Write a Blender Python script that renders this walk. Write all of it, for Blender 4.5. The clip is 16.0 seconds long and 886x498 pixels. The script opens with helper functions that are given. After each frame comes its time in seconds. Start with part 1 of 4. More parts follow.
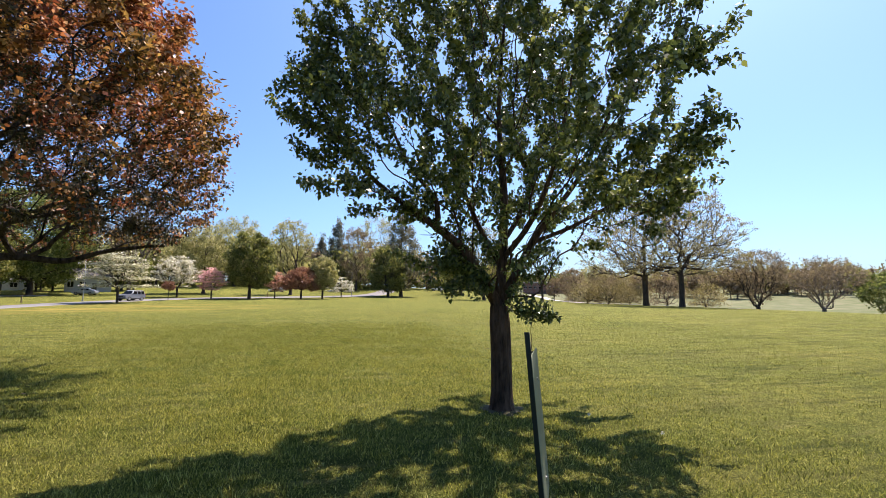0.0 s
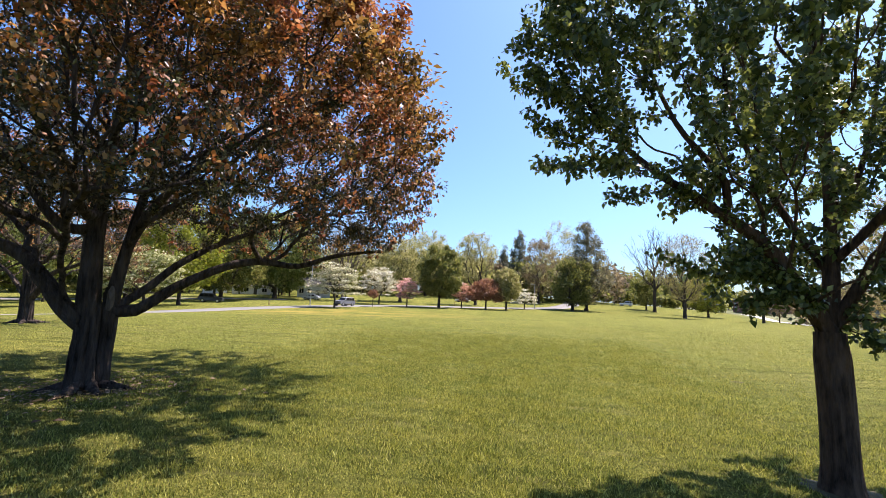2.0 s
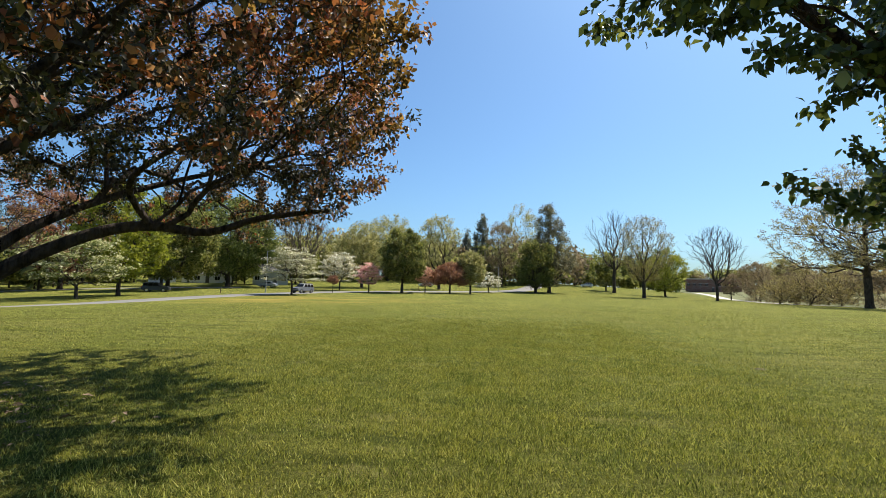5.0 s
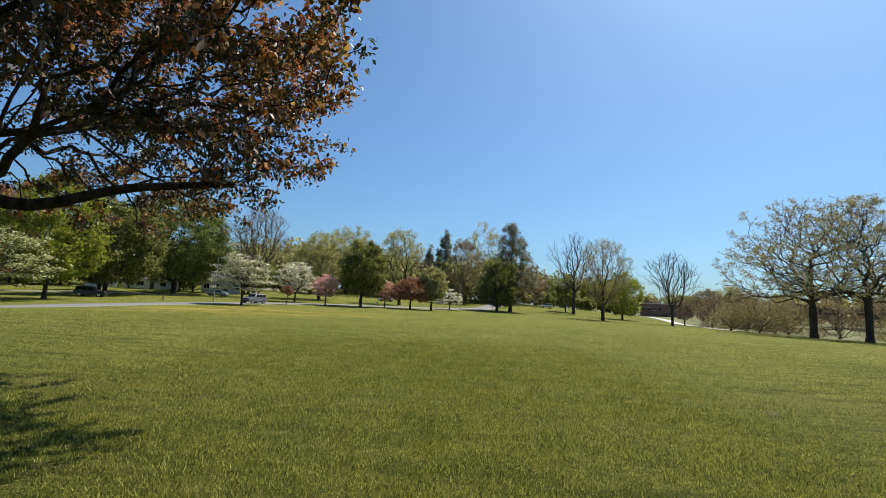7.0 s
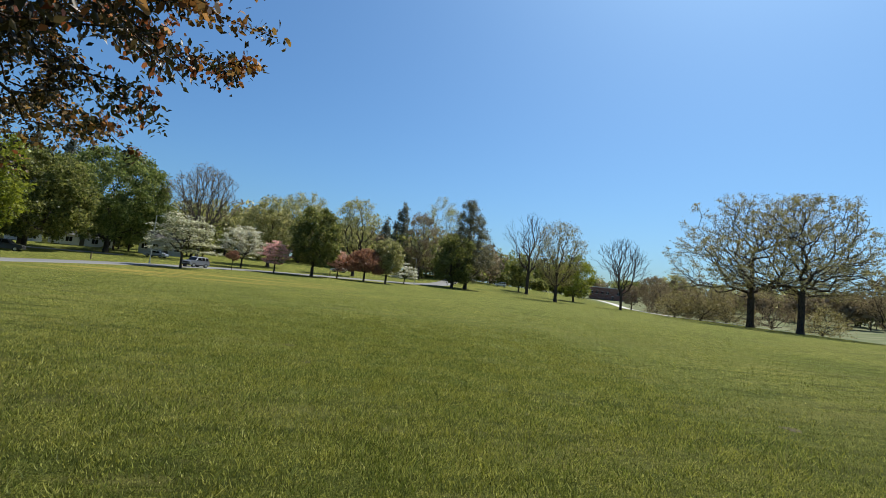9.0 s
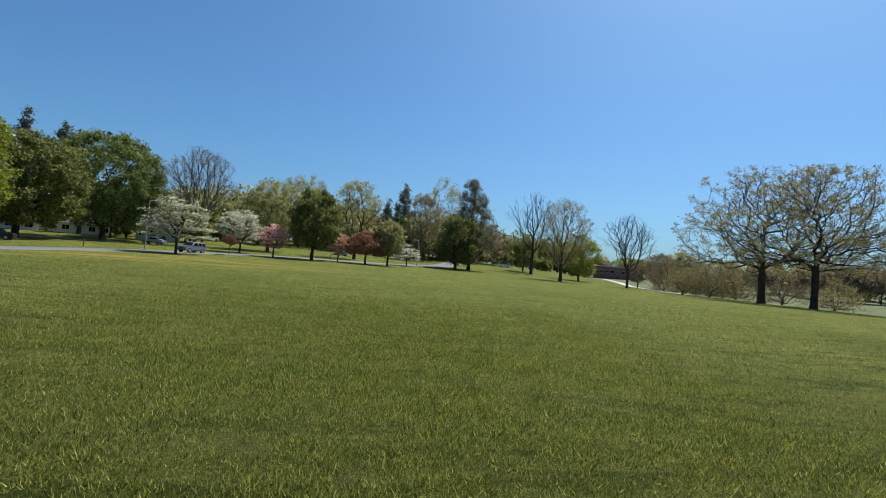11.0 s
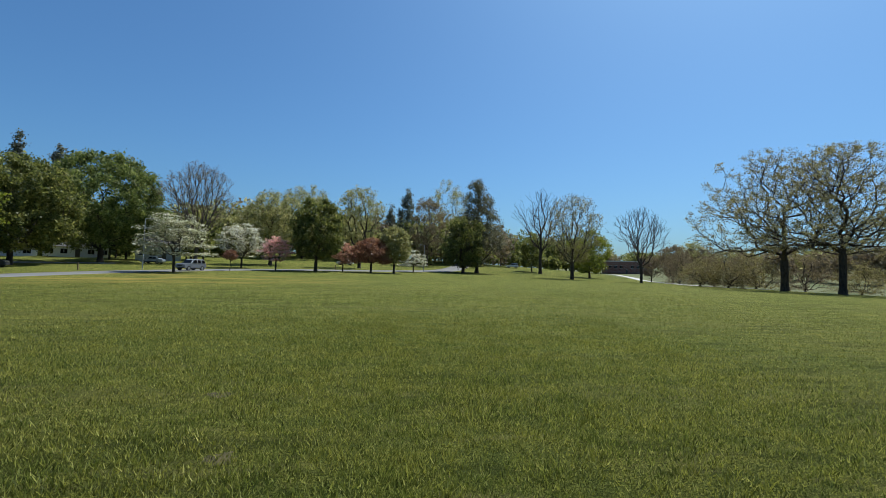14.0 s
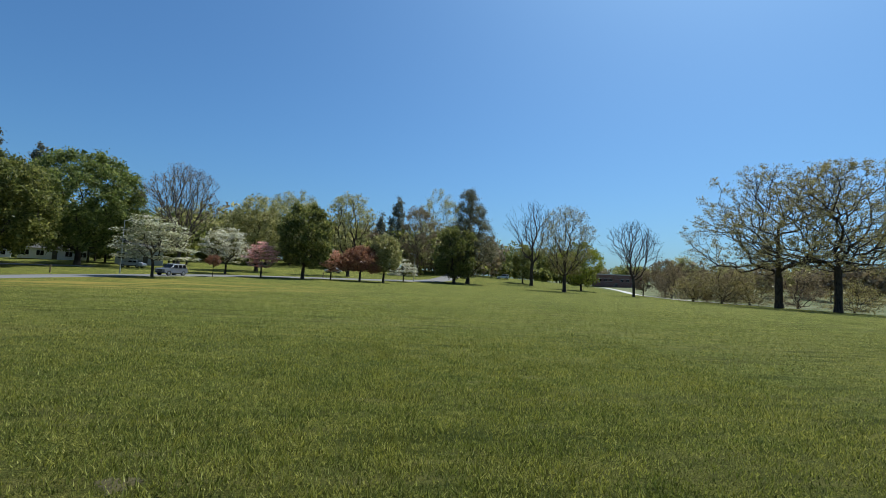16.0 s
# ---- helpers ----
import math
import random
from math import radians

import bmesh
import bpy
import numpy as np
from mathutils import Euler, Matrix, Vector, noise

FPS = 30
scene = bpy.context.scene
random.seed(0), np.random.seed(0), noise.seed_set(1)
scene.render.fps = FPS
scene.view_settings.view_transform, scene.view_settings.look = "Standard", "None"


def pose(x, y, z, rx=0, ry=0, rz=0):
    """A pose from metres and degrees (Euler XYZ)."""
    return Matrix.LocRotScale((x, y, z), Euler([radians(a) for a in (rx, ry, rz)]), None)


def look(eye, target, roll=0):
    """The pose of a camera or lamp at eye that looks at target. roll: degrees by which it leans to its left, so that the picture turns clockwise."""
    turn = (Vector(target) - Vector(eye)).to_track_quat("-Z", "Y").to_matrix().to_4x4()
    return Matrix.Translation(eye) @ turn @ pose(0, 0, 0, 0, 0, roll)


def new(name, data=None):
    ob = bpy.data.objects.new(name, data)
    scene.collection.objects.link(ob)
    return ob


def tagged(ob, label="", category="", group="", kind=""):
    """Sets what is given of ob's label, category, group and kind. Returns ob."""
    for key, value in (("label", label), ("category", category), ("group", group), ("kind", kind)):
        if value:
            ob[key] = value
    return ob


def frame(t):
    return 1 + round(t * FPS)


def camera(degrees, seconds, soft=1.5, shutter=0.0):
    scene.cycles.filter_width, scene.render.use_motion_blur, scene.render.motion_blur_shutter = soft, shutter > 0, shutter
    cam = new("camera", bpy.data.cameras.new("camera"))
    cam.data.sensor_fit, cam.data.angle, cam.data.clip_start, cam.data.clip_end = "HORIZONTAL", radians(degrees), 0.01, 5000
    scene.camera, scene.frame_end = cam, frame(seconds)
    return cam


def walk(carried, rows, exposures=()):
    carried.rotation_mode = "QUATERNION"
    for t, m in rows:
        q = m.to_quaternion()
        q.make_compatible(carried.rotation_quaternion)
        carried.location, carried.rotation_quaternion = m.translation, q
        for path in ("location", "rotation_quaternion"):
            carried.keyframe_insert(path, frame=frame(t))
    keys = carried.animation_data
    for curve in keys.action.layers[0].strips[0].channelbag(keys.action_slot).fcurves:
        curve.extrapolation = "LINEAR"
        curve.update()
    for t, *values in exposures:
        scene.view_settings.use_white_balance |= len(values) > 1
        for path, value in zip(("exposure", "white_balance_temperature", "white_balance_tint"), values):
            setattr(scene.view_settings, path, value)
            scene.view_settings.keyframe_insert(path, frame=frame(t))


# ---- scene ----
cam = camera(87.0, 16.0, soft=0.75)
PATH = [
    (0, (-2.104, -1.328, 1.89), (-1.611, 0.6, 2.081), 0.7),
    (0.5, (-2.275, -0.974, 1.892), (-1.984, 0.994, 2.099), 0.5),
    (1, (-2.432, -0.497, 1.9), (-2.379, 1.492, 2.107), 1.3),
    (1.5, (-2.603, -0.137, 1.895), (-2.757, 1.845, 2.116), 1.9),
    (2, (-2.861, 0.298, 1.863), (-3.122, 2.269, 2.085), 2.5),
    (2.5, (-2.955, 0.736, 1.814), (-3.258, 2.704, 2.007), 3.2),
    (3, (-3.005, 1.217, 1.829), (-3.266, 3.19, 2.025), 3.5),
    (3.5, (-3.123, 1.626, 1.783), (-3.308, 3.609, 1.964), 2.7),
    (4, (-3.217, 2.031, 1.76), (-3.348, 4.02, 1.921), 1.8),
    (6.5, (-3.428, 4.433, 1.724), (-3.46, 6.423, 1.914), 2.4),
    (7, (-3.393, 5.016, 1.757), (-3.333, 7.001, 1.995), 3.4),
    (7.5, (-3.33, 5.573, 1.791), (-3.164, 7.552, 2.031), 3.4),
    (8, (-3.41, 6.179, 1.735), (-3.226, 8.16, 1.936), 3.8),
    (8.5, (-3.442, 6.738, 1.751), (-3.237, 8.719, 1.936), 5.4),
    (9, (-3.455, 7.323, 1.788), (-3.201, 9.301, 1.935), 6.2),
    (11.5, (-3.024, 10.021, 1.589), (-2.777, 12.005, 1.658), 5.0),
    (12, (-3.025, 10.573, 1.614), (-2.766, 12.554, 1.708), 6.3),
    (12.5, (-3.1, 11.114, 1.589), (-2.834, 13.096, 1.639), 5.3),
    (13, (-3.155, 11.622, 1.571), (-2.83, 13.595, 1.628), 4.1),
    (13.5, (-3.228, 12.112, 1.583), (-2.946, 14.09, 1.664), 2.6),
    (14, (-3.362, 12.651, 1.603), (-3.13, 14.636, 1.69), 2.0),
    (14.5, (-3.421, 13.137, 1.57), (-3.186, 15.122, 1.644), 1.2),
    (15, (-3.51, 13.645, 1.58), (-3.308, 15.632, 1.682), 0.5),
    (15.5, (-3.555, 14.184, 1.618), (-3.361, 16.169, 1.769), 2.0),
    (16, (-3.522, 14.786, 1.625), (-3.247, 16.763, 1.756), 3.1),
]
walk(cam, [(t, look(eye, target, roll)) for t, eye, target, roll in PATH],
     [(0, 1.1, 6850, 27), (1, 1.32, 6850, 28), (2.5, 1.33, 6800, 23), (3.2, 1.03, 6800, 16), (4.2, 0.86, 7050, 13), (6.5, 0.56, 6950, 11), (9, 0.36, 6450, 9), (12, 0.2, 6200, 8), (16, 0.13, 6050, 7)])

# ---- sky and sun ----
SUN_AZ, SUN_EL = radians(45), radians(59)      # azimuth clockwise from +y
world = bpy.data.worlds.new("sky")
scene.world = world
world.use_nodes = True
wn = world.node_tree
sky = wn.nodes.new("ShaderNodeTexSky")
sky.sky_type = "NISHITA"
sky.sun_disc = False
sky.sun_elevation, sky.sun_rotation = SUN_EL, SUN_AZ
sky.air_density, sky.dust_density, sky.ozone_density = 1.0, 1.7, 6.0
tint = wn.nodes.new("ShaderNodeMix")
tint.data_type, tint.blend_type = "RGBA", "MULTIPLY"
tint.inputs[0].default_value, tint.inputs[7].default_value = 1.0, (0.70, 1.0, 1.15, 1)
wn.links.new(sky.outputs[0], tint.inputs[6])
wn.links.new(tint.outputs[2], wn.nodes["Background"].inputs[0])
wn.nodes["Background"].inputs[1].default_value = 0.088
sun = new("sun", bpy.data.lights.new("sun", "SUN"))
sun.data.energy, sun.data.angle, sun.data.color = 5.0, radians(0.53), (1.0, 0.95, 0.87)
s_dir = Vector((math.sin(SUN_AZ) * math.cos(SUN_EL), math.cos(SUN_AZ) * math.cos(SUN_EL), math.sin(SUN_EL)))
sun.matrix_world = look(s_dir * 60, (0, 0, 0))


# ---- materials ----
def material(name, rough=0.8, metal=0.0):
    m = bpy.data.materials.new(name)
    m.use_nodes = True
    b = m.node_tree.nodes["Principled BSDF"]
    b.inputs["Roughness"].default_value, b.inputs["Metallic"].default_value = rough, metal
    return m, m.node_tree, b


def node(nt, kind, **values):
    n = nt.nodes.new(kind)
    for k, v in values.items():
        n.inputs[k].default_value = v
    return n


def ramp(nt, source, stops):
    r = nt.nodes.new("ShaderNodeValToRGB")
    e = r.color_ramp.elements
    while len(e) < len(stops):
        e.new(0.5)
    for el, (p, c) in zip(e, stops):
        el.position, el.color = p, (*c, 1)
    nt.links.new(source, r.inputs[0])
    return r.outputs[0]


def mixed(nt, fac, a, b, mode="MIX"):
    n = nt.nodes.new("ShaderNodeMix")
    n.data_type, n.blend_type = "RGBA", mode
    for sock, v in ((n.inputs[0], fac), (n.inputs[6], a), (n.inputs[7], b)):
        if isinstance(v, bpy.types.NodeSocket):
            nt.links.new(v, sock)
        else:
            sock.default_value = v if isinstance(v, float) else (*v, 1)
    return n.outputs[2]


def noise_tex(nt, scale, detail=4.0, vec=None, rough=0.55):
    n = node(nt, "ShaderNodeTexNoise", Scale=scale, Detail=detail, Roughness=rough)
    if vec is not None:
        nt.links.new(vec, n.inputs["Vector"])
    return n.outputs[0]


def bump(nt, b, height, strength, distance):
    n = node(nt, "ShaderNodeBump", Strength=strength, Distance=distance)
    nt.links.new(height, n.inputs["Height"])
    nt.links.new(n.outputs[0], b.inputs["Normal"])


def simple(name, color, rough=0.6, metal=0.0, spread=0.12, scale=6.0):
    m, nt, b = material(name, rough, metal)
    co = nt.nodes.new("ShaderNodeTexCoord").outputs["Object"]
    f = noise_tex(nt, scale, 5.0, co)
    lo = tuple(c * (1 - spread) for c in color)
    hi = tuple(min(1, c * (1 + spread)) for c in color)
    nt.links.new(ramp(nt, f, [(0.3, lo), (0.7, hi)]), b.inputs["Base Color"])
    return m


def leaf_material(name, stops, trans=0.45, rough=0.45, patch=None, patch_scale=0.5, gloss=0.3):
    """Leaves with their own shade each; patch: a second set of colours that takes over in clumps."""
    m, nt, b = material(name, rough)
    b.inputs["Specular IOR Level"].default_value = gloss
    isl = nt.nodes.new("ShaderNodeNewGeometry").outputs["Random Per Island"]
    col = ramp(nt, isl, stops)
    if patch:
        co = nt.nodes.new("ShaderNodeTexCoord").outputs["Object"]
        f = noise_tex(nt, patch_scale, 3.0, co)
        fac = ramp(nt, f, [(0.42, (0, 0, 0)), (0.6, (1, 1, 1))])
        col = mixed(nt, fac, col, ramp(nt, isl, patch))
    nt.links.new(col, b.inputs["Base Color"])
    tr = nt.nodes.new("ShaderNodeBsdfTranslucent")
    nt.links.new(mixed(nt, 0.4, col, (1.0, 0.95, 0.45), "MULTIPLY"), tr.inputs[0])
    mx = nt.nodes.new("ShaderNodeMixShader")
    mx.inputs[0].default_value = trans
    nt.links.new(b.outputs[0], mx.inputs[1])
    nt.links.new(tr.outputs[0], mx.inputs[2])
    nt.links.new(mx.outputs[0], nt.nodes["Material Output"].inputs[0])
    return m


def bark_material(name, dark, light, scale=7.0, depth=0.03):
    m, nt, b = material(name, 0.92)
    b.inputs["Specular IOR Level"].default_value = 0.15
    tc = nt.nodes.new("ShaderNodeTexCoord").outputs["Object"]
    mp = nt.nodes.new("ShaderNodeMapping")
    mp.inputs["Scale"].default_value = (1, 1, 0.16)
    nt.links.new(tc, mp.inputs[0])
    f = noise_tex(nt, scale * 2.2, 6.0, mp.outputs[0], 0.65)
    g = noise_tex(nt, scale * 0.3, 3.0, tc)
    v = node(nt, "ShaderNodeTexVoronoi", Scale=scale * 2.0)
    nt.links.new(mp.outputs[0], v.inputs["Vector"])
    c = ramp(nt, f, [(0.35, dark), (0.62, light)])
    c = mixed(nt, ramp(nt, g, [(0.4, (0, 0, 0)), (0.75, (0.5, 0.5, 0.5))]), c, tuple(min(1, x * 1.7) for x in light))
    nt.links.new(c, b.inputs["Base Color"])
    ad = nt.nodes.new("ShaderNodeMath")
    nt.links.new(f, ad.inputs[0])
    nt.links.new(v.outputs[0], ad.inputs[1])
    bump(nt, b, ad.outputs[0], 0.9, depth)
    return m


M_PEAR_BARK = bark_material("pear_bark", (0.016, 0.009, 0.006), (0.105, 0.064, 0.042), 8.0, 0.08)
M_MAPLE_BARK = bark_material("rough_bark", (0.008, 0.006, 0.005), (0.075, 0.058, 0.048), 5.0, 0.16)
M_BARK = bark_material("grey_bark", (0.022, 0.018, 0.015), (0.075, 0.06, 0.048), 3.0, 0.05)
M_PALE_BARK = bark_material("pale_bark", (0.09, 0.075, 0.06), (0.22, 0.19, 0.16), 3.0, 0.05)
M_STUB = bark_material("weathered_stub", (0.03, 0.024, 0.02), (0.14, 0.115, 0.095), 6.0, 0.08)
M_PEAR_LEAF = leaf_material("pear_leaf", [(0, (0.035, 0.055, 0.020)), (0.5, (0.09, 0.125, 0.036)), (0.85, (0.19, 0.22, 0.06)), (1, (0.32, 0.34, 0.11))], 0.44, 0.3, gloss=0.45)
# the copper tree's sunlit and shaded tones are put into two leaf colours
M_MAPLE_LEAF = leaf_material("sunlit_copper_leaf", [(0, (0.11, 0.032, 0.018)), (0.4, (0.27, 0.082, 0.038)), (0.8, (0.50, 0.185, 0.08)), (1, (0.66, 0.40, 0.24))], 0.40, 0.5,
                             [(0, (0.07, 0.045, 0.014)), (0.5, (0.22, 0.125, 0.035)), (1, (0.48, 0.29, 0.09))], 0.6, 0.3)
M_SHADED_LEAF = leaf_material("shaded_bronze_leaf", [(0, (0.018, 0.016, 0.010)), (0.5, (0.042, 0.036, 0.018)), (0.85, (0.085, 0.062, 0.030)), (1, (0.20, 0.14, 0.075))], 0.22, 0.45,
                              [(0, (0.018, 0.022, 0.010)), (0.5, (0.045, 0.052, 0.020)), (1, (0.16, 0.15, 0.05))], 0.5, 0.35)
M_GREEN = leaf_material("green_leaf", [(0, (0.06, 0.088, 0.022)), (0.6, (0.17, 0.215, 0.058)), (1, (0.36, 0.39, 0.14))], 0.56)
M_DEEP = leaf_material("deep_leaf", [(0, (0.055, 0.072, 0.018)), (0.6, (0.18, 0.20, 0.055)), (1, (0.38, 0.37, 0.13))], 0.58)
M_OLIVE = leaf_material("olive_leaf", [(0, (0.17, 0.17, 0.06)), (0.6, (0.33, 0.325, 0.13)), (1, (0.58, 0.54, 0.30))], 0.58)
M_LIME = leaf_material("lime_leaf", [(0, (0.12, 0.15, 0.015)), (0.6, (0.24, 0.27, 0.03)), (1, (0.36, 0.37, 0.06))], 0.5)
M_SPRUCE = leaf_material("spruce_needle", [(0, (0.06, 0.07, 0.06)), (0.6, (0.16, 0.175, 0.14)), (1, (0.34, 0.34, 0.27))], 0.5, 0.6)
M_WHITE_BLOOM = leaf_material("white_bloom", [(0, (0.16, 0.18, 0.06)), (0.3, (0.45, 0.44, 0.32)), (0.5, (0.72, 0.70, 0.60)), (1, (0.85, 0.83, 0.76))], 0.35, 0.6)
M_TIER_BLOOM = leaf_material("tier_bloom", [(0, (0.15, 0.17, 0.06)), (0.35, (0.36, 0.37, 0.22)), (0.65, (0.66, 0.64, 0.50)), (1, (0.82, 0.80, 0.70))], 0.35, 0.6)
M_CREAM_BLOOM = leaf_material("cream_bloom", [(0, (0.10, 0.14, 0.03)), (0.5, (0.25, 0.28, 0.09)), (0.75, (0.6, 0.6, 0.36)), (1, (0.75, 0.72, 0.52))], 0.35, 0.6)
M_PINK_BLOOM = leaf_material("pink_bloom", [(0, (0.36, 0.15, 0.14)), (0.3, (0.78, 0.42, 0.43)), (1, (0.90, 0.70, 0.69))], 0.45, 0.6)
M_SALMON_BLOOM = leaf_material("salmon_bloom", [(0, (0.26, 0.13, 0.08)), (0.4, (0.62, 0.34, 0.25)), (1, (0.8, 0.56, 0.46))], 0.4, 0.6)
M_LARCH = leaf_material("larch_needle", [(0, (0.06, 0.062, 0.04)), (0.6, (0.16, 0.155, 0.10)), (1, (0.32, 0.30, 0.20))], 0.5, 0.6)
M_MAROON = leaf_material("maroon_leaf", [(0, (0.15, 0.065, 0.045)), (0.6, (0.30, 0.145, 0.095)), (1, (0.46, 0.28, 0.18))], 0.5)
M_BUD = leaf_material("oak_bud", [(0, (0.13, 0.11, 0.045)), (0.6, (0.29, 0.25, 0.10)), (1, (0.50, 0.43, 0.20))], 0.45)
M_TWIG = leaf_material("twig_mass", [(0, (0.13, 0.10, 0.065)), (0.6, (0.25, 0.195, 0.125)), (1, (0.38, 0.31, 0.20))], 0.4, 0.8)


def lawn_material():
    m, nt, b = material("lawn", 0.95)
    b.inputs["Specular IOR Level"].default_value = 0.04
    co = nt.nodes.new("ShaderNodeTexCoord").outputs["Object"]
    fine = noise_tex(nt, 42.0, 7.0, co, 0.82)
    mid = noise_tex(nt, 1.6, 5.0, co, 0.6)
    big = noise_tex(nt, 0.14, 5.0, co, 0.6)
    mp = nt.nodes.new("ShaderNodeMapping")
    mp.inputs["Scale"].default_value = (0.16, 1.0, 1.0)
    nt.links.new(co, mp.inputs[0])
    wide = noise_tex(nt, 0.5, 4.0, mp.outputs[0], 0.6)
    c = ramp(nt, fine, [(0.39, (0.017, 0.022, 0.005)), (0.5, (0.093, 0.106, 0.022)), (0.61, (0.275, 0.275, 0.077))])
    clump = noise_tex(nt, 6.0, 5.0, co, 0.7)
    c = mixed(nt, 1.0, c, ramp(nt, clump, [(0.36, (0.65, 0.7, 0.6)), (0.64, (1.3, 1.25, 1.1))]), "MULTIPLY")
    c = mixed(nt, 1.0, c, ramp(nt, mid, [(0.35, (0.82, 0.88, 0.85)), (0.65, (1.25, 1.2, 1.15))]), "MULTIPLY")
    c = mixed(nt, 1.0, c, ramp(nt, big, [(0.35, (0.86, 0.92, 0.9)), (0.65, (1.28, 1.2, 1.3))]), "MULTIPLY")
    c = mixed(nt, ramp(nt, wide, [(0.5, (0, 0, 0)), (0.7, (0.5, 0.5, 0.5))]), c, (0.16, 0.148, 0.048))
    wide2 = noise_tex(nt, 1.6, 5.0, mp.outputs[0], 0.7)
    c = mixed(nt, ramp(nt, wide2, [(0.5, (0, 0, 0)), (0.64, (0.75, 0.75, 0.75))]), c, (0.048, 0.060, 0.013))
    wide3 = noise_tex(nt, 3.3, 4.0, mp.outputs[0], 0.7)
    c = mixed(nt, ramp(nt, wide3, [(0.55, (0, 0, 0)), (0.68, (0.6, 0.6, 0.6))]), c, (0.19, 0.175, 0.062))
    # a dry patch near the road, and the straw-coloured field behind the crest
    dist = nt.nodes.new("ShaderNodeVectorMath")
    dist.operation = "DISTANCE"
    dist.inputs[1].default_value = (-24, 62, 0)
    nt.links.new(co, dist.inputs[0])
    near = node(nt, "ShaderNodeMapRange", **{"From Min": 20.0, "From Max": 6.0})
    nt.links.new(dist.outputs["Value"], near.inputs[0])
    dry = nt.nodes.new("ShaderNodeMath")
    dry.operation = "MULTIPLY"
    nt.links.new(near.outputs[0], dry.inputs[0])
    nt.links.new(ramp(nt, wide, [(0.45, (0, 0, 0)), (0.6, (0.8, 0.8, 0.8))]), dry.inputs[1])
    c = mixed(nt, dry.outputs[0], c, (0.30, 0.22, 0.055))
    xyz = nt.nodes.new("ShaderNodeSeparateXYZ")
    nt.links.new(co, xyz.inputs[0])
    field = node(nt, "ShaderNodeMapRange", **{"From Min": 76.0, "From Max": 84.0})
    nt.links.new(xyz.outputs[0], field.inputs[0])
    c = mixed(nt, field.outputs[0], c, ramp(nt, wide, [(0.35, (0.10, 0.125, 0.055)), (0.65, (0.19, 0.19, 0.11))]))
    nt.links.new(c, b.inputs["Base Color"])
    ad = nt.nodes.new("ShaderNodeMath")
    nt.links.new(fine, ad.inputs[0])
    nt.links.new(mid, ad.inputs[1])
    bump(nt, b, ad.outputs[0], 1.0, 0.06)
    return m


M_LAWN = lawn_material()
M_BLADE = leaf_material("grass_blade", [(0, (0.056, 0.066, 0.012)), (0.4, (0.183, 0.198, 0.033)), (0.8, (0.40, 0.395, 0.085)), (1, (0.56, 0.54, 0.18))], 0.45, 0.5,
                        [(0, (0.040, 0.057, 0.010)), (0.45, (0.142, 0.173, 0.031)), (0.85, (0.355, 0.375, 0.082)), (1, (0.54, 0.53, 0.18))], 1.1, 0.18)
M_STRAW = leaf_material("straw_blade", [(0, (0.16, 0.14, 0.06)), (1, (0.36, 0.30, 0.15))], 0.3, 0.7)


def asphalt(name, color):
    m, nt, b = material(name, 0.85)
    co = nt.nodes.new("ShaderNodeTexCoord").outputs["Object"]
    f, g = noise_tex(nt, 20.0, 4.0, co), noise_tex(nt, 0.25, 4.0, co)
    c = ramp(nt, f, [(0.3, tuple(x * 0.8 for x in color)), (0.7, tuple(x * 1.15 for x in color))])
    c = mixed(nt, ramp(nt, g, [(0.4, (0, 0, 0)), (0.7, (0.4, 0.4, 0.4))]), c, tuple(x * 1.3 for x in color))
    nt.links.new(c, b.inputs["Base Color"])
    return m


M_ROAD = asphalt("worn_asphalt", (0.15, 0.147, 0.143))
M_PATH = asphalt("pale_concrete", (0.48, 0.46, 0.42))


# ---- mesh helpers ----
def mesh_np(name, verts, polys, mat, smooth=False):
    """A mesh from a vertex array and index arrays, one per polygon size."""
    me = bpy.data.meshes.new(name)
    verts = np.asarray(verts, np.float32)
    me.vertices.add(len(verts))
    me.vertices.foreach_set("co", verts.ravel())
    polys = [np.asarray(p, np.int32) for p in polys if len(p)]
    flat = np.concatenate([p.ravel() for p in polys])
    sizes = np.concatenate([np.full(len(p), p.shape[1], np.int32) for p in polys])
    me.loops.add(len(flat))
    me.loops.foreach_set("vertex_index", flat)
    me.polygons.add(len(sizes))
    me.polygons.foreach_set("loop_start", np.concatenate(([0], np.cumsum(sizes)[:-1])).astype(np.int32))
    me.polygons.foreach_set("loop_total", sizes)
    me.update(calc_edges=True)
    me.validate()
    if smooth:
        me.shade_smooth()
    me.materials.append(mat)
    return me


def part(name, data, mat, parent, label=""):
    """Links a mesh or a bmesh as one object under a thing or a part."""
    if isinstance(data, bmesh.types.BMesh):
        me = bpy.data.meshes.new(name)
        data.to_mesh(me)
        data.free()
        me.materials.append(mat)
    else:
        me = data
    ob = new(name, me)
    ob.parent = parent
    return tagged(ob, label) if label else ob


def thing(name, x, y, z, rz, label, category, group="", kind=""):
    ob = new(name)
    ob.empty_display_size = 0.3
    ob.matrix_basis = pose(x, y, z, 0, 0, rz)
    return tagged(ob, label, category, group, kind)


def block(cx, cy, cz, sx, sy, sz, bev=0.0, bm=None):
    """A bevelled box, centred at (cx, cy, cz)."""
    bm = bm or bmesh.new()
    r = bmesh.ops.create_cube(bm, size=1.0, matrix=Matrix.Translation((cx, cy, cz)) @ Matrix.Diagonal((sx, sy, sz, 1)))
    if bev:
        es = list({e for v in r["verts"] for e in v.link_edges})
        bmesh.ops.bevel(bm, geom=es, offset=bev, segments=2, affect="EDGES")
    return bm


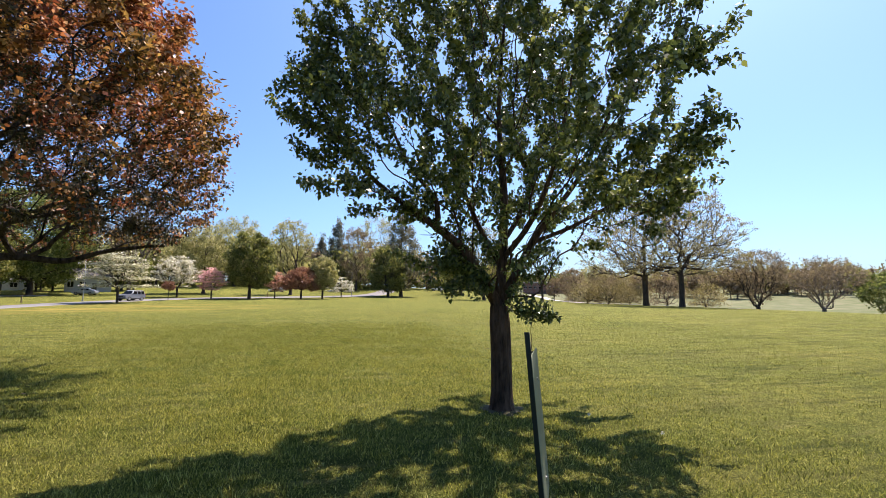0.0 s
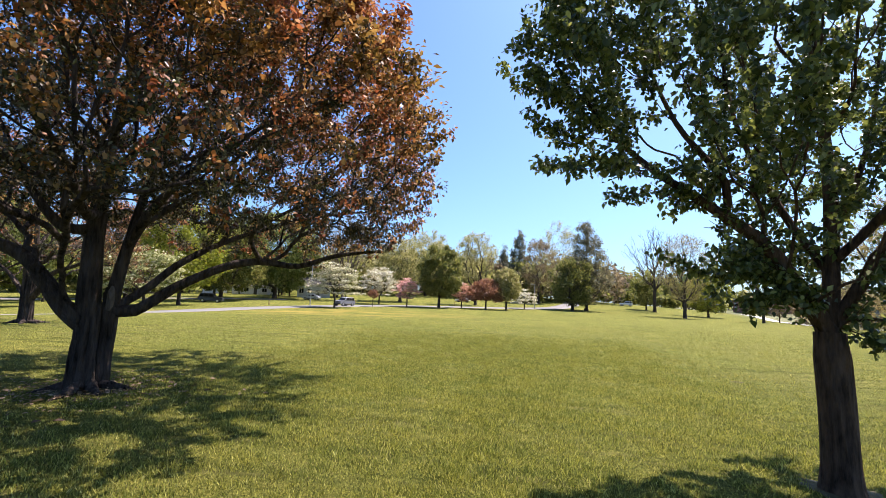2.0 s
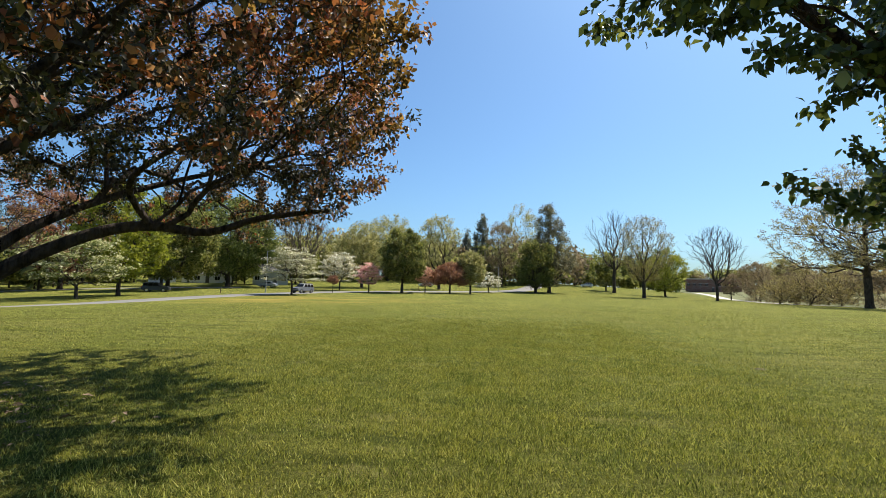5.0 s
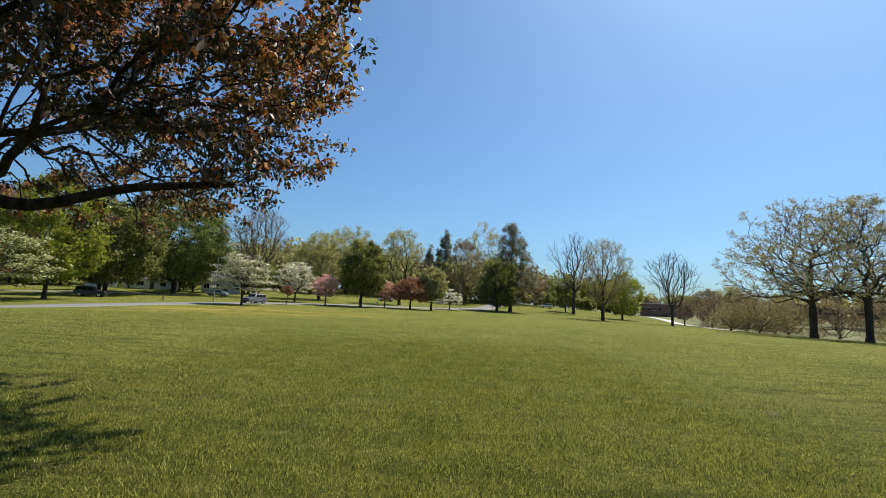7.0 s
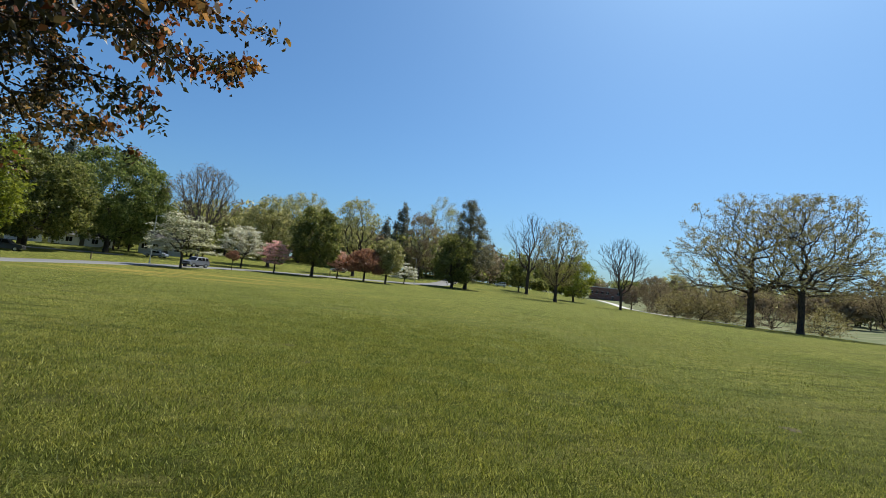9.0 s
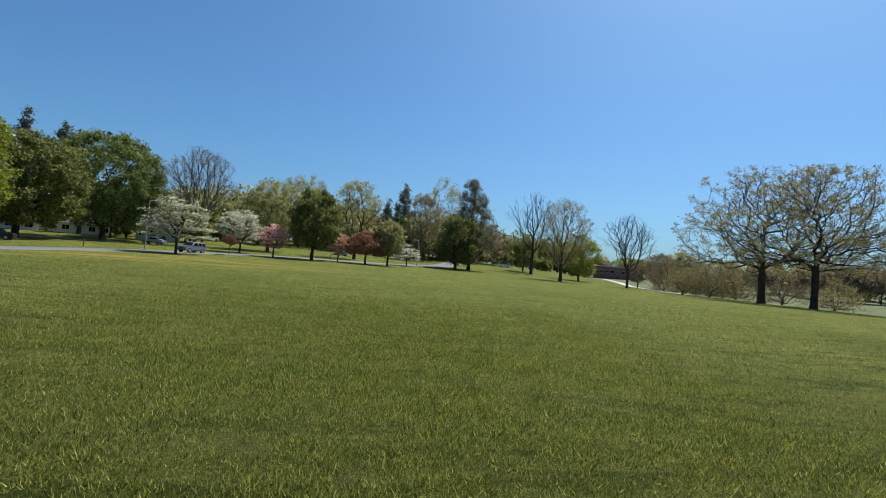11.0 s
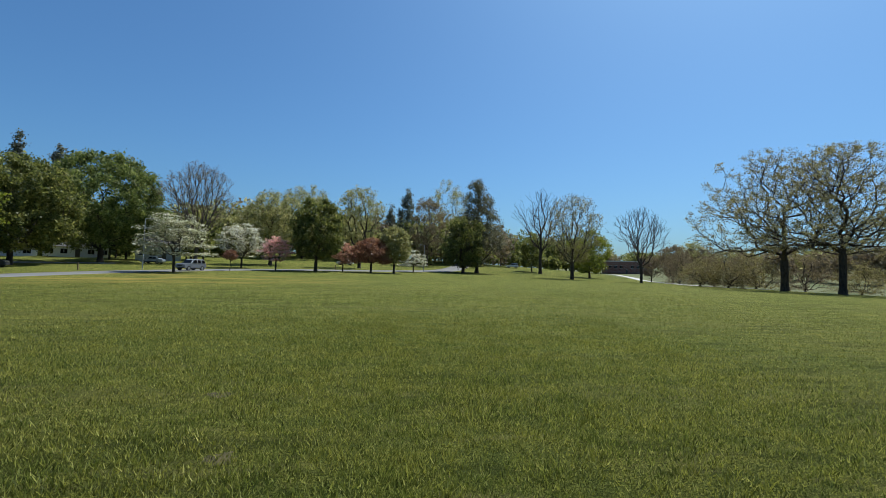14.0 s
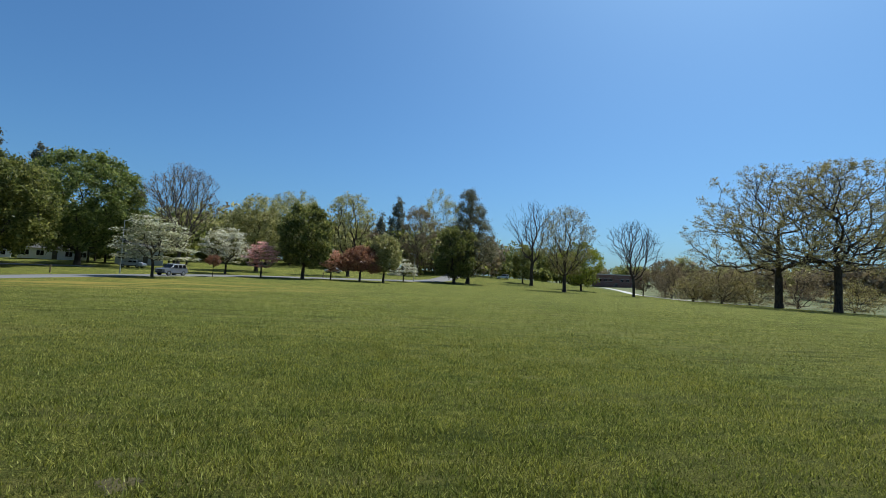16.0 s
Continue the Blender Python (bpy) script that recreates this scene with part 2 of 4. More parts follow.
def rod(a, b, r0, r1, sides=10, bm=None):
    bm = bm or bmesh.new()
    a, b = Vector(a), Vector(b)
    m = Matrix.Translation((a + b) / 2) @ (b - a).to_track_quat("Z", "Y").to_matrix().to_4x4()
    bmesh.ops.create_cone(bm, cap_ends=True, segments=sides, radius1=r0, radius2=r1, depth=(b - a).length, matrix=m)
    return bm


# ---- ground ----
GROUND = (2.45, 0.35, -5.14, -3.43, -1.53, 0.98, 7.85, 0.37, 1.43, -3.48)


def ground_z(x, y):
    """The height of the ground: level where one walks, gently rolling beyond."""
    x, y = np.asarray(x, float), np.asarray(y, float)
    u, v = np.clip(x, -100, 115) / 100, np.clip(y, -10, 190) / 100
    t = (u, v, u * u, u * v, v * v, u ** 3, u * u * v, u * v * v, v ** 3, u * u * v * v)
    z = sum(c * k for c, k in zip(GROUND, t))
    d = np.hypot(x + 3, y - 10)
    s = np.clip((d - 22) / 40, 0, 1)
    z = z * s * s * (3 - 2 * s)
    # a shallow dip behind the lawn's crest, then a low hill
    e = np.clip((x - 74) / 30, 0, 1) * np.clip((170 - y) / 30, 0, 1)
    hill = np.clip((x - 110) / 110, 0, 1)
    z = z * (1 - hill) + 2.6 * hill * np.clip((x + y) / 200, 0, 1.4)
    far = np.clip(d - 165, 0, 260)
    return z - 0.9 * e * (1 - hill) + 0.02 * far


def gz(x, y):
    return float(ground_z(x, y))


def build_ground():
    rad = np.concatenate((np.linspace(0, 40, 41)[1:], 40 * 1.055 ** np.arange(1, 71)))
    ang = np.linspace(0, 2 * math.pi, 145)[:-1]
    R, A = np.meshgrid(rad, ang, indexing="ij")
    X, Y = -3 + R * np.sin(A), 10 + R * np.cos(A)
    V = np.concatenate(([[-3, 10, 0]], np.stack((X, Y, ground_z(X, Y)), -1).reshape(-1, 3)))
    n = len(ang)
    i = np.arange(n)
    j = (i + 1) % n
    tri = np.stack((np.zeros(n, int), 1 + j, 1 + i), -1)
    quads = [np.stack((1 + k * n + i, 1 + k * n + j, 1 + (k + 1) * n + j, 1 + (k + 1) * n + i), -1) for k in range(len(rad) - 1)]
    ob = new("ground", mesh_np("ground", V, [tri, np.concatenate(quads)], M_LAWN, True))
    tagged(ob, "mown green park lawn with yellowish dry patches", "lawn", kind="structure")


def strip(name, pts, width, mat, label, lift=0.03, steps=14):
    """A road along a smooth line, laid on the ground, with a low edge."""
    P = np.array(pts, float)
    out = []
    for k in range(len(P) - 1):
        p0, p1, p2, p3 = P[max(k - 1, 0)], P[k], P[k + 1], P[min(k + 2, len(P) - 1)]
        for t in np.linspace(0, 1, steps, endpoint=False):
            out.append(0.5 * ((2 * p1) + (p2 - p0) * t + (2 * p0 - 5 * p1 + 4 * p2 - p3) * t * t + (3 * p1 - p0 - 3 * p2 + p3) * t ** 3))
    C = np.array(out + [P[-1]])
    T = np.gradient(C, axis=0)
    T /= np.linalg.norm(T, axis=1)[:, None]
    N = np.stack((-T[:, 1], T[:, 0]), -1)
    offs = [-0.5, -0.49, -0.25, 0, 0.25, 0.49, 0.5]
    rows = []
    for o in offs:
        xy = C + N * width * o
        z = ground_z(xy[:, 0], xy[:, 1]) + (lift if abs(o) < 0.5 else -0.08)
        rows.append(np.column_stack((xy, z)))
    n = len(C)
    V = np.concatenate(rows)
    i = np.arange(n - 1)
    q = [np.stack((k * n + i, k * n + i + 1, (k + 1) * n + i + 1, (k + 1) * n + i), -1)[:, ::-1] for k in range(len(offs) - 1)]
    ob = new(name, mesh_np(name, V, [np.concatenate(q)], mat))
    return tagged(ob, label, "road", kind="structure")


build_ground()
strip("road", [(-44, -60), (-44, 10), (-43, 33), (-42, 50), (-41, 65), (-38, 79), (-33.5, 90), (-28, 99), (-20, 107), (-10, 115), (3, 127), (14, 146), (26, 190)], 6.0, M_ROAD, "worn pale grey asphalt park road", 0.04)

strip("side_street", [(-190, 60), (-130, 76), (-100, 90), (-84, 99), (-68, 107), (-56, 111)], 5.0, M_ROAD, "grey asphalt side street past the houses", 0.04)


# ---- trees ----
PROFILES = {
    "round": lambda u: np.sqrt(np.clip(1 - (2 * u - 1) ** 2, 0, 1)),
    "egg": lambda u: np.sqrt(np.clip(1 - (1.75 * u - 0.75) ** 2, 0, 1)) * (0.75 + 0.25 * np.clip(u * 4, 0, 1)),
    "dome": lambda u: np.sqrt(np.clip(1 - u ** 2.2, 0, 1)),
    "canopy": lambda u: np.sqrt(np.clip(1 - u ** 1.7, 0, 1)) * np.clip(0.84 + 1.6 * u, 0, 1),
    "vase": lambda u: np.clip(0.12 + 1.5 * u, 0, 1) * np.sqrt(np.clip(1 - np.clip((u - 0.45) / 0.57, 0, 1) ** 2, 0, 1)),
    "barrel": lambda u: np.clip(0.25 + 3.2 * u, 0, 1) * np.sqrt(np.clip(1 - np.clip((u - 0.4) / 0.62, 0, 1) ** 2, 0, 1)),
    "cone": lambda u: np.clip(1 - u, 0, 1) ** 0.8,
    "column": lambda u: np.clip(1.25 * (1 - u), 0, 1) ** 0.6 * np.clip(0.35 + 3 * u, 0, 1),
}


def crown_points(rng, n, z0, z1, R, profile, shell=0.45, lumpy=0.25, gaps=-1.0, lean=(0.0, 0.0)):
    """Tips of twigs, scattered in an uneven crown."""
    out, seed = [], Vector((rng.uniform(-50, 50), rng.uniform(-50, 50), 0))
    f = PROFILES[profile]
    tries = 0
    while len(out) < n and tries < n * 12:
        tries += 1
        u = rng.uniform(0, 1)
        a = rng.uniform(0, 2 * math.pi)
        pr = float(f(u))
        if rng.uniform(0, 1) > pr ** 1.2:
            continue
        d = Vector((math.cos(a), math.sin(a), 2 * u - 1))
        k = 1 + lumpy * noise.noise(d * 1.7 + seed) * 1.6 + lumpy * 0.5 * noise.noise(d * 4.1 + seed)
        r = R * pr * k * rng.uniform(0, 1) ** shell
        z = z0 + (z1 - z0) * u * (0.9 + 0.1 * k)
        p = Vector((r * math.cos(a) + lean[0] * u, r * math.sin(a) + lean[1] * u, z))
        if noise.noise(p * (2.2 / R) + seed * 2) < gaps:
            continue
        out.append(p)
    return np.array(out)


def limb_skeleton(lines, seg=0.16):
    """Main limbs as smooth lines of nodes: each line is (line it springs from, how far along, points, base and end radius)."""
    P, par, R, spans = [], [], [], []
    for src, at, pts, r0, r1 in lines:
        if src is None:
            C = np.array(pts, float)
            prev = -1
        else:
            prev = spans[src][min(int(at * len(spans[src])), len(spans[src]) - 1)]
            C = np.concatenate(([P[prev]], np.array(pts, float)))
        out = []
        for k in range(len(C) - 1):
            p0, p1, p2, p3 = C[max(k - 1, 0)], C[k], C[k + 1], C[min(k + 2, len(C) - 1)]
            m = max(1, int(np.linalg.norm(p2 - p1) / seg))
            for t in np.arange(m) / m:
                out.append(0.5 * (2 * p1 + (p2 - p0) * t + (2 * p0 - 5 * p1 + 4 * p2 - p3) * t * t + (3 * p1 - p0 - 3 * p2 + p3) * t ** 3))
        out.append(C[-1])
        if src is not None:
            out = out[1:]
        ids = []
        for k, p in enumerate(out):
            P.append(p)
            par.append(prev)
            R.append(r0 + (r1 - r0) * k / max(1, len(out) - 1))
            prev = len(P) - 1
            ids.append(prev)
        spans.append(ids)
    return np.array(P), np.array(par), np.array(R)


def grow(rng, trunk, pts, first, seg, alpha=0.45, wiggle=0.06, fall=0.5, curl=0.38, parents=None):
    """A skeleton that reaches every point from the trunk or from given limbs: nodes, parents."""
    cap = len(trunk) + int(len(pts) * 60)
    P, par, L, T = np.zeros((cap, 3)), np.full(cap, -1), np.zeros(cap), np.zeros((cap, 3))
    n = len(trunk)
    P[:n] = trunk
    for i in range(1, n):
        par[i] = i - 1 if parents is None else parents[i]
        L[i] = L[par[i]] + np.linalg.norm(P[i] - P[par[i]])
        T[i] = P[i] - P[par[i]]
    T[0] = (0, 0, 1)
    T[:n] /= np.linalg.norm(T[:n], axis=1)[:, None] + 1e-9
    top = P[first]
    tips = []
    for p in pts[np.argsort(np.linalg.norm(pts - top, axis=1) + rng.uniform(0, 0.8, len(pts)))]:
        c = P[first:n]
        dv = p - c
        d = np.linalg.norm(dv, axis=1)
        cost = d + alpha * L[first:n] + fall * np.clip(c[:, 2] - p[2], 0, None)
        i = first + int(np.argmin(cost))
        dist = np.linalg.norm(p - P[i])
        k = max(1, min(40, int(round(dist / seg))))
        if n + k >= cap:
            break
        a = P[i]
        b = a + T[i] * dist * curl + np.array((0, 0, 0.08 * dist))
        prev = i
        for s in range(1, k + 1):
            t = s / k
            q = (1 - t) ** 2 * a + 2 * t * (1 - t) * b + t * t * p
            if s < k:
                q = q + rng.normal(0, wiggle * seg, 3)
            P[n], par[n] = q, prev
            step = q - P[prev]
            ln = np.linalg.norm(step) + 1e-9
            L[n], T[n] = L[prev] + ln, step / ln
            prev = n
            n += 1
        tips.append(prev)
    return P[:n].copy(), par[:n].copy(), np.array(tips)


def radii(P, par, tips, r_tip, r_base, flare=0.5, flare_h=0.5):
    w = np.zeros(len(P))
    w[tips] += 1
    for i in range(len(P) - 1, 0, -1):
        w[par[i]] += w[i]
    w = np.maximum(w, 1)
    e = math.log(r_base / r_tip) / math.log(max(w[0], 2))
    r = r_tip * w ** e
    low = np.arange(len(P)) * 0 + P[:, 2]
    big = r > 0.5 * r_base
    r = np.where(big, r * (1 + flare * np.exp(-np.clip(low, 0, None) / flare_h * 2.2)), r)
    return r, w


def tubes(name, P, par, r, w, mat, keep, sides_big=14, rough=0.0):
    """The limbs among the nodes 'keep' as tapered tubes."""
    n = len(P)
    main = np.full(n, -1)
    for i in range(n - 1, 0, -1):
        j = par[i]
        if main[j] < 0 or w[i] >= w[main[j]]:
            main[j] = i
    D = np.zeros((n, 3))
    D[1:] = P[1:] - P[par[1:]]
    D[0] = P[1] - P[0]
    D /= np.linalg.norm(D, axis=1)[:, None] + 1e-9
    T = D.copy()
    has = main >= 0
    T[has] += D[main[has]]
    T /= np.linalg.norm(T, axis=1)[:, None] + 1e-9
    idx = np.array([i for i in range(1, n) if keep[i]])
    verts, polys, off = [], [], 0
    for lo, hi, sides in ((0, 0.012, 3), (0.012, 0.06, 5), (0.06, 0.12, 8), (0.12, 99, sides_big)):
        e = idx[(r[idx] >= lo) & (r[idx] < hi)]
        if not len(e):
            continue
        a = np.linspace(0, 2 * math.pi, sides, endpoint=False)
        p = par[e]
        cont = main[p] == e
        t0 = np.where(cont[:, None], T[p], D[e])
        r0 = np.where(cont, np.minimum(r[p], r[e] * 1.35), np.minimum(r[e] * 1.25, r[p]))
        rings = []
        for c, t, rr in ((P[p], t0, r0), (P[e], T[e], r[e])):
            ref = np.tile(np.array((0.31, 0.93, 0.17)), (len(e), 1))
            x = np.cross(ref, t)
            x /= np.linalg.norm(x, axis=1)[:, None] + 1e-9
            y = np.cross(t, x)
            q = x[:, None, :] * np.cos(a)[None, :, None] + y[:, None, :] * np.sin(a)[None, :, None]
            s = rr[:, None]
            if rough and sides == sides_big:
                s = s * (1 + rough * (np.sin(3 * a[None] + c[:, 2:3] * 0.7) * 0.6 + np.sin(7 * a[None] + c[:, 2:3] * 1.9) * 0.4 + np.sin(13 * a[None] - c[:, 2:3] * 2.3) * 0.3))
            else:
                s = np.repeat(s, sides, 1)
            rings.append(c[:, None, :] + q * s[:, :, None])
        V = np.concatenate(rings, 1)
        k = np.arange(sides)
        f = np.stack((k, (k + 1) % sides, sides + (k + 1) % sides, sides + k), -1)
        F = (np.arange(len(e)) * 2 * sides)[:, None, None] + f[None] + off
        verts.append(V.reshape(-1, 3))
        polys.append(F.reshape(-1, 4))
        off += len(e) * 2 * sides
    return mesh_np(name, np.concatenate(verts), [np.concatenate(polys)], mat, True)


LEAVES = {
    "pear": (np.array([(0.13, 0, 0), (0.34, 0.4, 0.08), (0, 1, -0.08), (-0.34, 0.4, 0.08), (-0.13, 0, 0)]), [(0, 1, 2, 3, 4)]),
    "oval": (np.array([(0, 0, 0), (0.34, 0.36, 0.07), (0.14, 0.92, -0.05), (-0.20, 0.84, -0.02), (-0.33, 0.36, 0.07)]), [(0, 1, 2, 3, 4)]),
    "slim": (np.array([(0, 0, 0), (0.235, 0.45, 0.07), (0, 1, -0.10), (-0.235, 0.45, 0.07)]), [(0, 1, 2), (0, 2, 3)]),
    "card": (np.array([(-0.42, 0, 0), (0.48, 0.15, 0.12), (0, 1, 0)]), [(0, 1, 2)]),
}


def leaf_cloud(name, rng, anchors, per, spread, size, mat, kind="card", flat=0.0, droop=0.0, vary=0.4):
    """Leaves round the anchors; flat: 1 lets them lie level."""
    shape, faces = LEAVES[kind]
    n = len(anchors) * per
    C = np.repeat(anchors, per, 0) + rng.normal(0, 1, (n, 3)) * np.array(spread) * 0.6
    z = rng.normal(0, 1, (n, 3))
    z[:, 2] = np.abs(z[:, 2]) + 3 * flat
    z /= np.linalg.norm(z, axis=1)[:, None]
    y = rng.normal(0, 1, (n, 3))
    y[:, 2] -= droop
    y -= z * np.sum(y * z, 1)[:, None]
    y /= np.linalg.norm(y, axis=1)[:, None] + 1e-9
    x = np.cross(y, z)
    s = size * np.exp(rng.normal(0, vary, n))
    V = C[:, None] + s[:, None, None] * (shape[None, :, 0, None] * x[:, None] + shape[None, :, 1, None] * y[:, None] + shape[None, :, 2, None] * z[:, None])
    k = len(shape)
    F = (np.arange(n) * k)[:, None, None] + np.array(faces)[None]
    return mesh_np(name, V.reshape(-1, 3), [F.reshape(-1, len(faces[0]))], mat)


def along_twigs(rng, P, par, w, limit, count):
    """Places spread along the thin twigs."""
    e = np.array([i for i in range(1, len(P)) if w[i] <= limit])
    ln = np.linalg.norm(P[e] - P[par[e]], axis=1)
    i = rng.choice(e, count, p=ln / ln.sum())
    t = rng.uniform(0, 1, (count, 1))
    return P[i] * t + P[par[i]] * (1 - t)


def tree(name, x, y, h, r, z0, R, profile, n, leaf, label, category="tree", seed=1, bark=None, per=10, size=0.3, spread=0.5, shell=0.45,
         lumpy=0.25, gaps=-1.0, kind="card", flat=0.0, group="", fork=None, alpha=0.45, seg=None, tip=0.012, count=None, sink=0.15, tiers=0, fall=0.5, z1=None, rz=0.0, wiggle=0.12, curl=0.38, twig=3):
    """A tree with a trunk, limbs and a crown from z0 to its height."""
    rng = np.random.default_rng(seed)
    ob = thing(name, x, y, gz(x, y) - sink, rz, label, category, group)
    pts = crown_points(rng, n, z0, z1 or h, R, profile, shell, lumpy, gaps)
    if tiers:
        step = (h - z0) / tiers
        pts[:, 2] = z0 + np.round((pts[:, 2] - z0) / step) * step + rng.normal(0, step * 0.10, len(pts)) + 0.04 * np.hypot(pts[:, 0], pts[:, 1])
    top = h * 0.9 if profile in ("cone", "column") else (fork or z0 + 0.25 * (h - z0))
    k = max(8, int(top / (h / 26)))
    tr = np.column_stack((np.cumsum(rng.normal(0, 0.012 * h / 10, k)), np.cumsum(rng.normal(0, 0.012 * h / 10, k)), np.linspace(0, top, k)))
    tr[0, :2] = 0
    first = max(2, int(k * min(0.9, z0 * 0.85 / top)))
    P, par, tips = grow(rng, tr, pts, first, seg or h / 19, alpha, wiggle, fall, curl)
    rr, w = radii(P, par, tips, tip, r)
    part("trunk", tubes(name + "_trunk", P, par, rr, w, bark or M_BARK, np.ones(len(P), bool)), None, ob)
    if per:
        anchors = along_twigs(rng, P, par, w, twig, count or int(len(tips) * 3.5))
        part("crown", leaf_cloud(name + "_crown", rng, anchors, per, (spread, spread, spread * (0.35 if flat else 0.8)), size * 0.79, leaf, kind, flat), None, ob)
    return ob


# ---- the two near trees ----
def pear_tree(x, y):
    rng = np.random.default_rng(11)
    ob = thing("pear_tree", x, y, -0.05, 0, "young pear tree with dark ridged trunk and glossy green leaves", "tree")
    pts = crown_points(rng, 1500, 1.9, 9.6, 3.7, "barrel", 0.5, 0.16, -0.5)
    rad = np.hypot(pts[:, 0], pts[:, 1])
    sunny = np.clip((0.73 * pts[:, 0] - 0.68 * pts[:, 1]) / (rad + 0.01), 0, 1)
    west = np.clip(-pts[:, 0] / (rad + 0.01), 0, 1)
    lowest = 2.05 - 0.2 * sunny + (0.52 - 0.04 * sunny + 0.06 * west) * rad
    pts = pts[pts[:, 2] > lowest]
    # flatter on the side away from the light
    away = np.array((-0.56, 0.83, 0.0))
    out = np.clip(pts @ away - 1.3, 0, None)
    pts = pts - 0.75 * out[:, None] * away
    right = np.array((0.9, -0.43, 0.0))
    out = np.clip(pts @ right - 2.7, 0, None)
    pts = pts - 0.6 * out[:, None] * right
    # a low leafy shoot on one side, and a long limb's own foliage
    low = np.array((0.5, -0.38, 1.72)) + rng.normal(0, 1, (16, 3)) * np.array((0.19, 0.1, 0.10))
    stub = np.array((-0.72, -0.3, 2.2)) + rng.normal(0, 1, (34, 3)) * np.array((0.2, 0.14, 0.15))
    side = np.array((-2.72, -0.42, 4.8)) + rng.normal(0, 1, (150, 3)) * np.array((0.42, 0.35, 0.8))
    inner = np.array((-1.3, -0.25, 3.6)) + rng.normal(0, 1, (45, 3)) * np.array((0.4, 0.3, 0.25))
    east = np.array((2.35, -1.0, 3.55)) + rng.normal(0, 1, (60, 3)) * np.array((0.42, 0.3, 0.3))
    side = side[side[:, 2] > 1.4 + 0.63 * np.abs(side[:, 0])]
    pts = np.concatenate((pts, low, stub, side, inner, east))
    bare = ((pts[:, 1] > 0.2) & (pts[:, 0] < -0.8) & (pts[:, 2] < 5.3)) | ((pts[:, 1] > 1.3) & (pts[:, 0] < 0.6) & (pts[:, 2] < 4.6))
    clump = np.array((-0.85, 0.12, 2.62)) + rng.normal(0, 1, (45, 3)) * np.array((0.32, 0.2, 0.2))
    pts = np.concatenate((pts[~bare], clump))
    lines = [
        (None, 0, [(0, 0, 0), (-0.01, 0.01, 0.9), (-0.05, 0.02, 1.75)], 0.17, 0.15),
        (0, 0.93, [(-0.36, -0.06, 2.18), (-0.75, -0.12, 2.7), (-1.38, -0.2, 3.12), (-2.0, -0.3, 3.5), (-2.5, -0.4, 3.9), (-2.85, -0.45, 4.35)], 0.10, 0.014),
        (1, 0.42, [(-1.2, -0.2, 3.4), (-1.75, -0.25, 4.1), (-2.15, -0.3, 5.0)], 0.05, 0.012),
        (0, 0.99, [(0.02, 0.05, 2.4), (0.08, 0.1, 3.6), (0.0, 0.15, 5.2), (0.1, 0.1, 7.0)], 0.095, 0.02),
        (0, 0.99, [(0.16, -0.1, 2.2), (0.55, -0.3, 3.0), (1.2, -0.6, 4.0), (1.7, -0.8, 5.2)], 0.075, 0.018),
        (4, 0.3, [(1.1, -0.45, 3.1), (1.9, -0.85, 3.6), (2.7, -1.15, 4.2)], 0.04, 0.012),
        (3, 0.1, [(-0.35, 0.3, 3.2), (-0.75, 0.5, 4.4), (-0.9, 0.55, 5.6)], 0.055, 0.015),
        (3, 0.15, [(0.35, -0.5, 3.2), (0.5, -1.1, 4.2), (0.6, -1.4, 5.4)], 0.055, 0.015),
        (3, 0.2, [(0.5, 0.4, 3.4), (1.0, 0.7, 4.4), (1.3, 0.9, 5.6)], 0.05, 0.015),
    ]
    S, sp, sr = limb_skeleton(lines)
    first = int(np.argmax(S[:, 2] > 1.7))
    P, par, tips = grow(rng, S, pts, first, 0.2, 0.6, 0.08, 0.5, 0.3, sp)
    r, w = radii(P, par, tips, 0.0042, 0.172, 0.38, 0.35)
    r = np.minimum(r * (1 - 0.42 * np.clip((P[:, 2] - 1.5) / 0.6, 0, 1)), 0.3)
    r[:len(S)] = np.maximum(np.minimum(r[:len(S)], sr * 1.5), sr)
    thick = r > 0.02
    for i in range(1, len(P)):
        thick[i] &= thick[par[i]]
    part("trunk", tubes("pear_trunk", P, par, r, w, M_PEAR_BARK, thick, 22, 0.05), None, ob, "dark ridged trunk forking into upright limbs")
    part("fine_branching", tubes("pear_twigs", P, par, r, w, M_PEAR_BARK, ~thick), None, ob)
    anchors = along_twigs(rng, P, par, w, 5, 18500)
    part("crown", leaf_cloud("pear_crown", rng, anchors, 6, (0.085, 0.085, 0.085), 0.065, M_PEAR_LEAF, "pear", 0.0, 0.9, 0.22), None, ob)
    # dead twigs that stick out below the long limb
    for a, b in (((-1.3, -0.2, 3.14), (-2.2, -0.42, 3.3)), ((-1.6, -0.24, 3.35), (-2.5, -0.5, 3.58)), ((-1.0, -0.16, 3.0), (-1.5, -0.35, 2.85))):
        a, b = Vector(a), Vector(b)
        mid = a.lerp(b, 0.55) + Vector((0, 0.02, -0.05))
        bm = rod(a, mid, 0.012, 0.008, 6)
        rod(mid, b, 0.008, 0.003, 6, bm)
        rod(mid, mid + (b - a) * 0.3 + Vector((0, 0, 0.12)), 0.005, 0.002, 5, bm)
        part("dead_twig", bm, M_PEAR_BARK, ob, "bare broken twig")
    vine = bmesh.new()
    prev = Vector((0.42, -0.30, 1.74))
    for k in range(1, 9):
        nxt = Vector((0.42 + 0.015 * math.sin(k * 1.3), -0.30 + 0.01 * k, 1.74 - 0.1 * k))
        rod(prev, nxt, 0.006, 0.005, 5, vine)
        prev = nxt
    part("hanging_twig", vine, M_PEAR_BARK, ob, "broken twig hanging from a low shoot")
    return ob


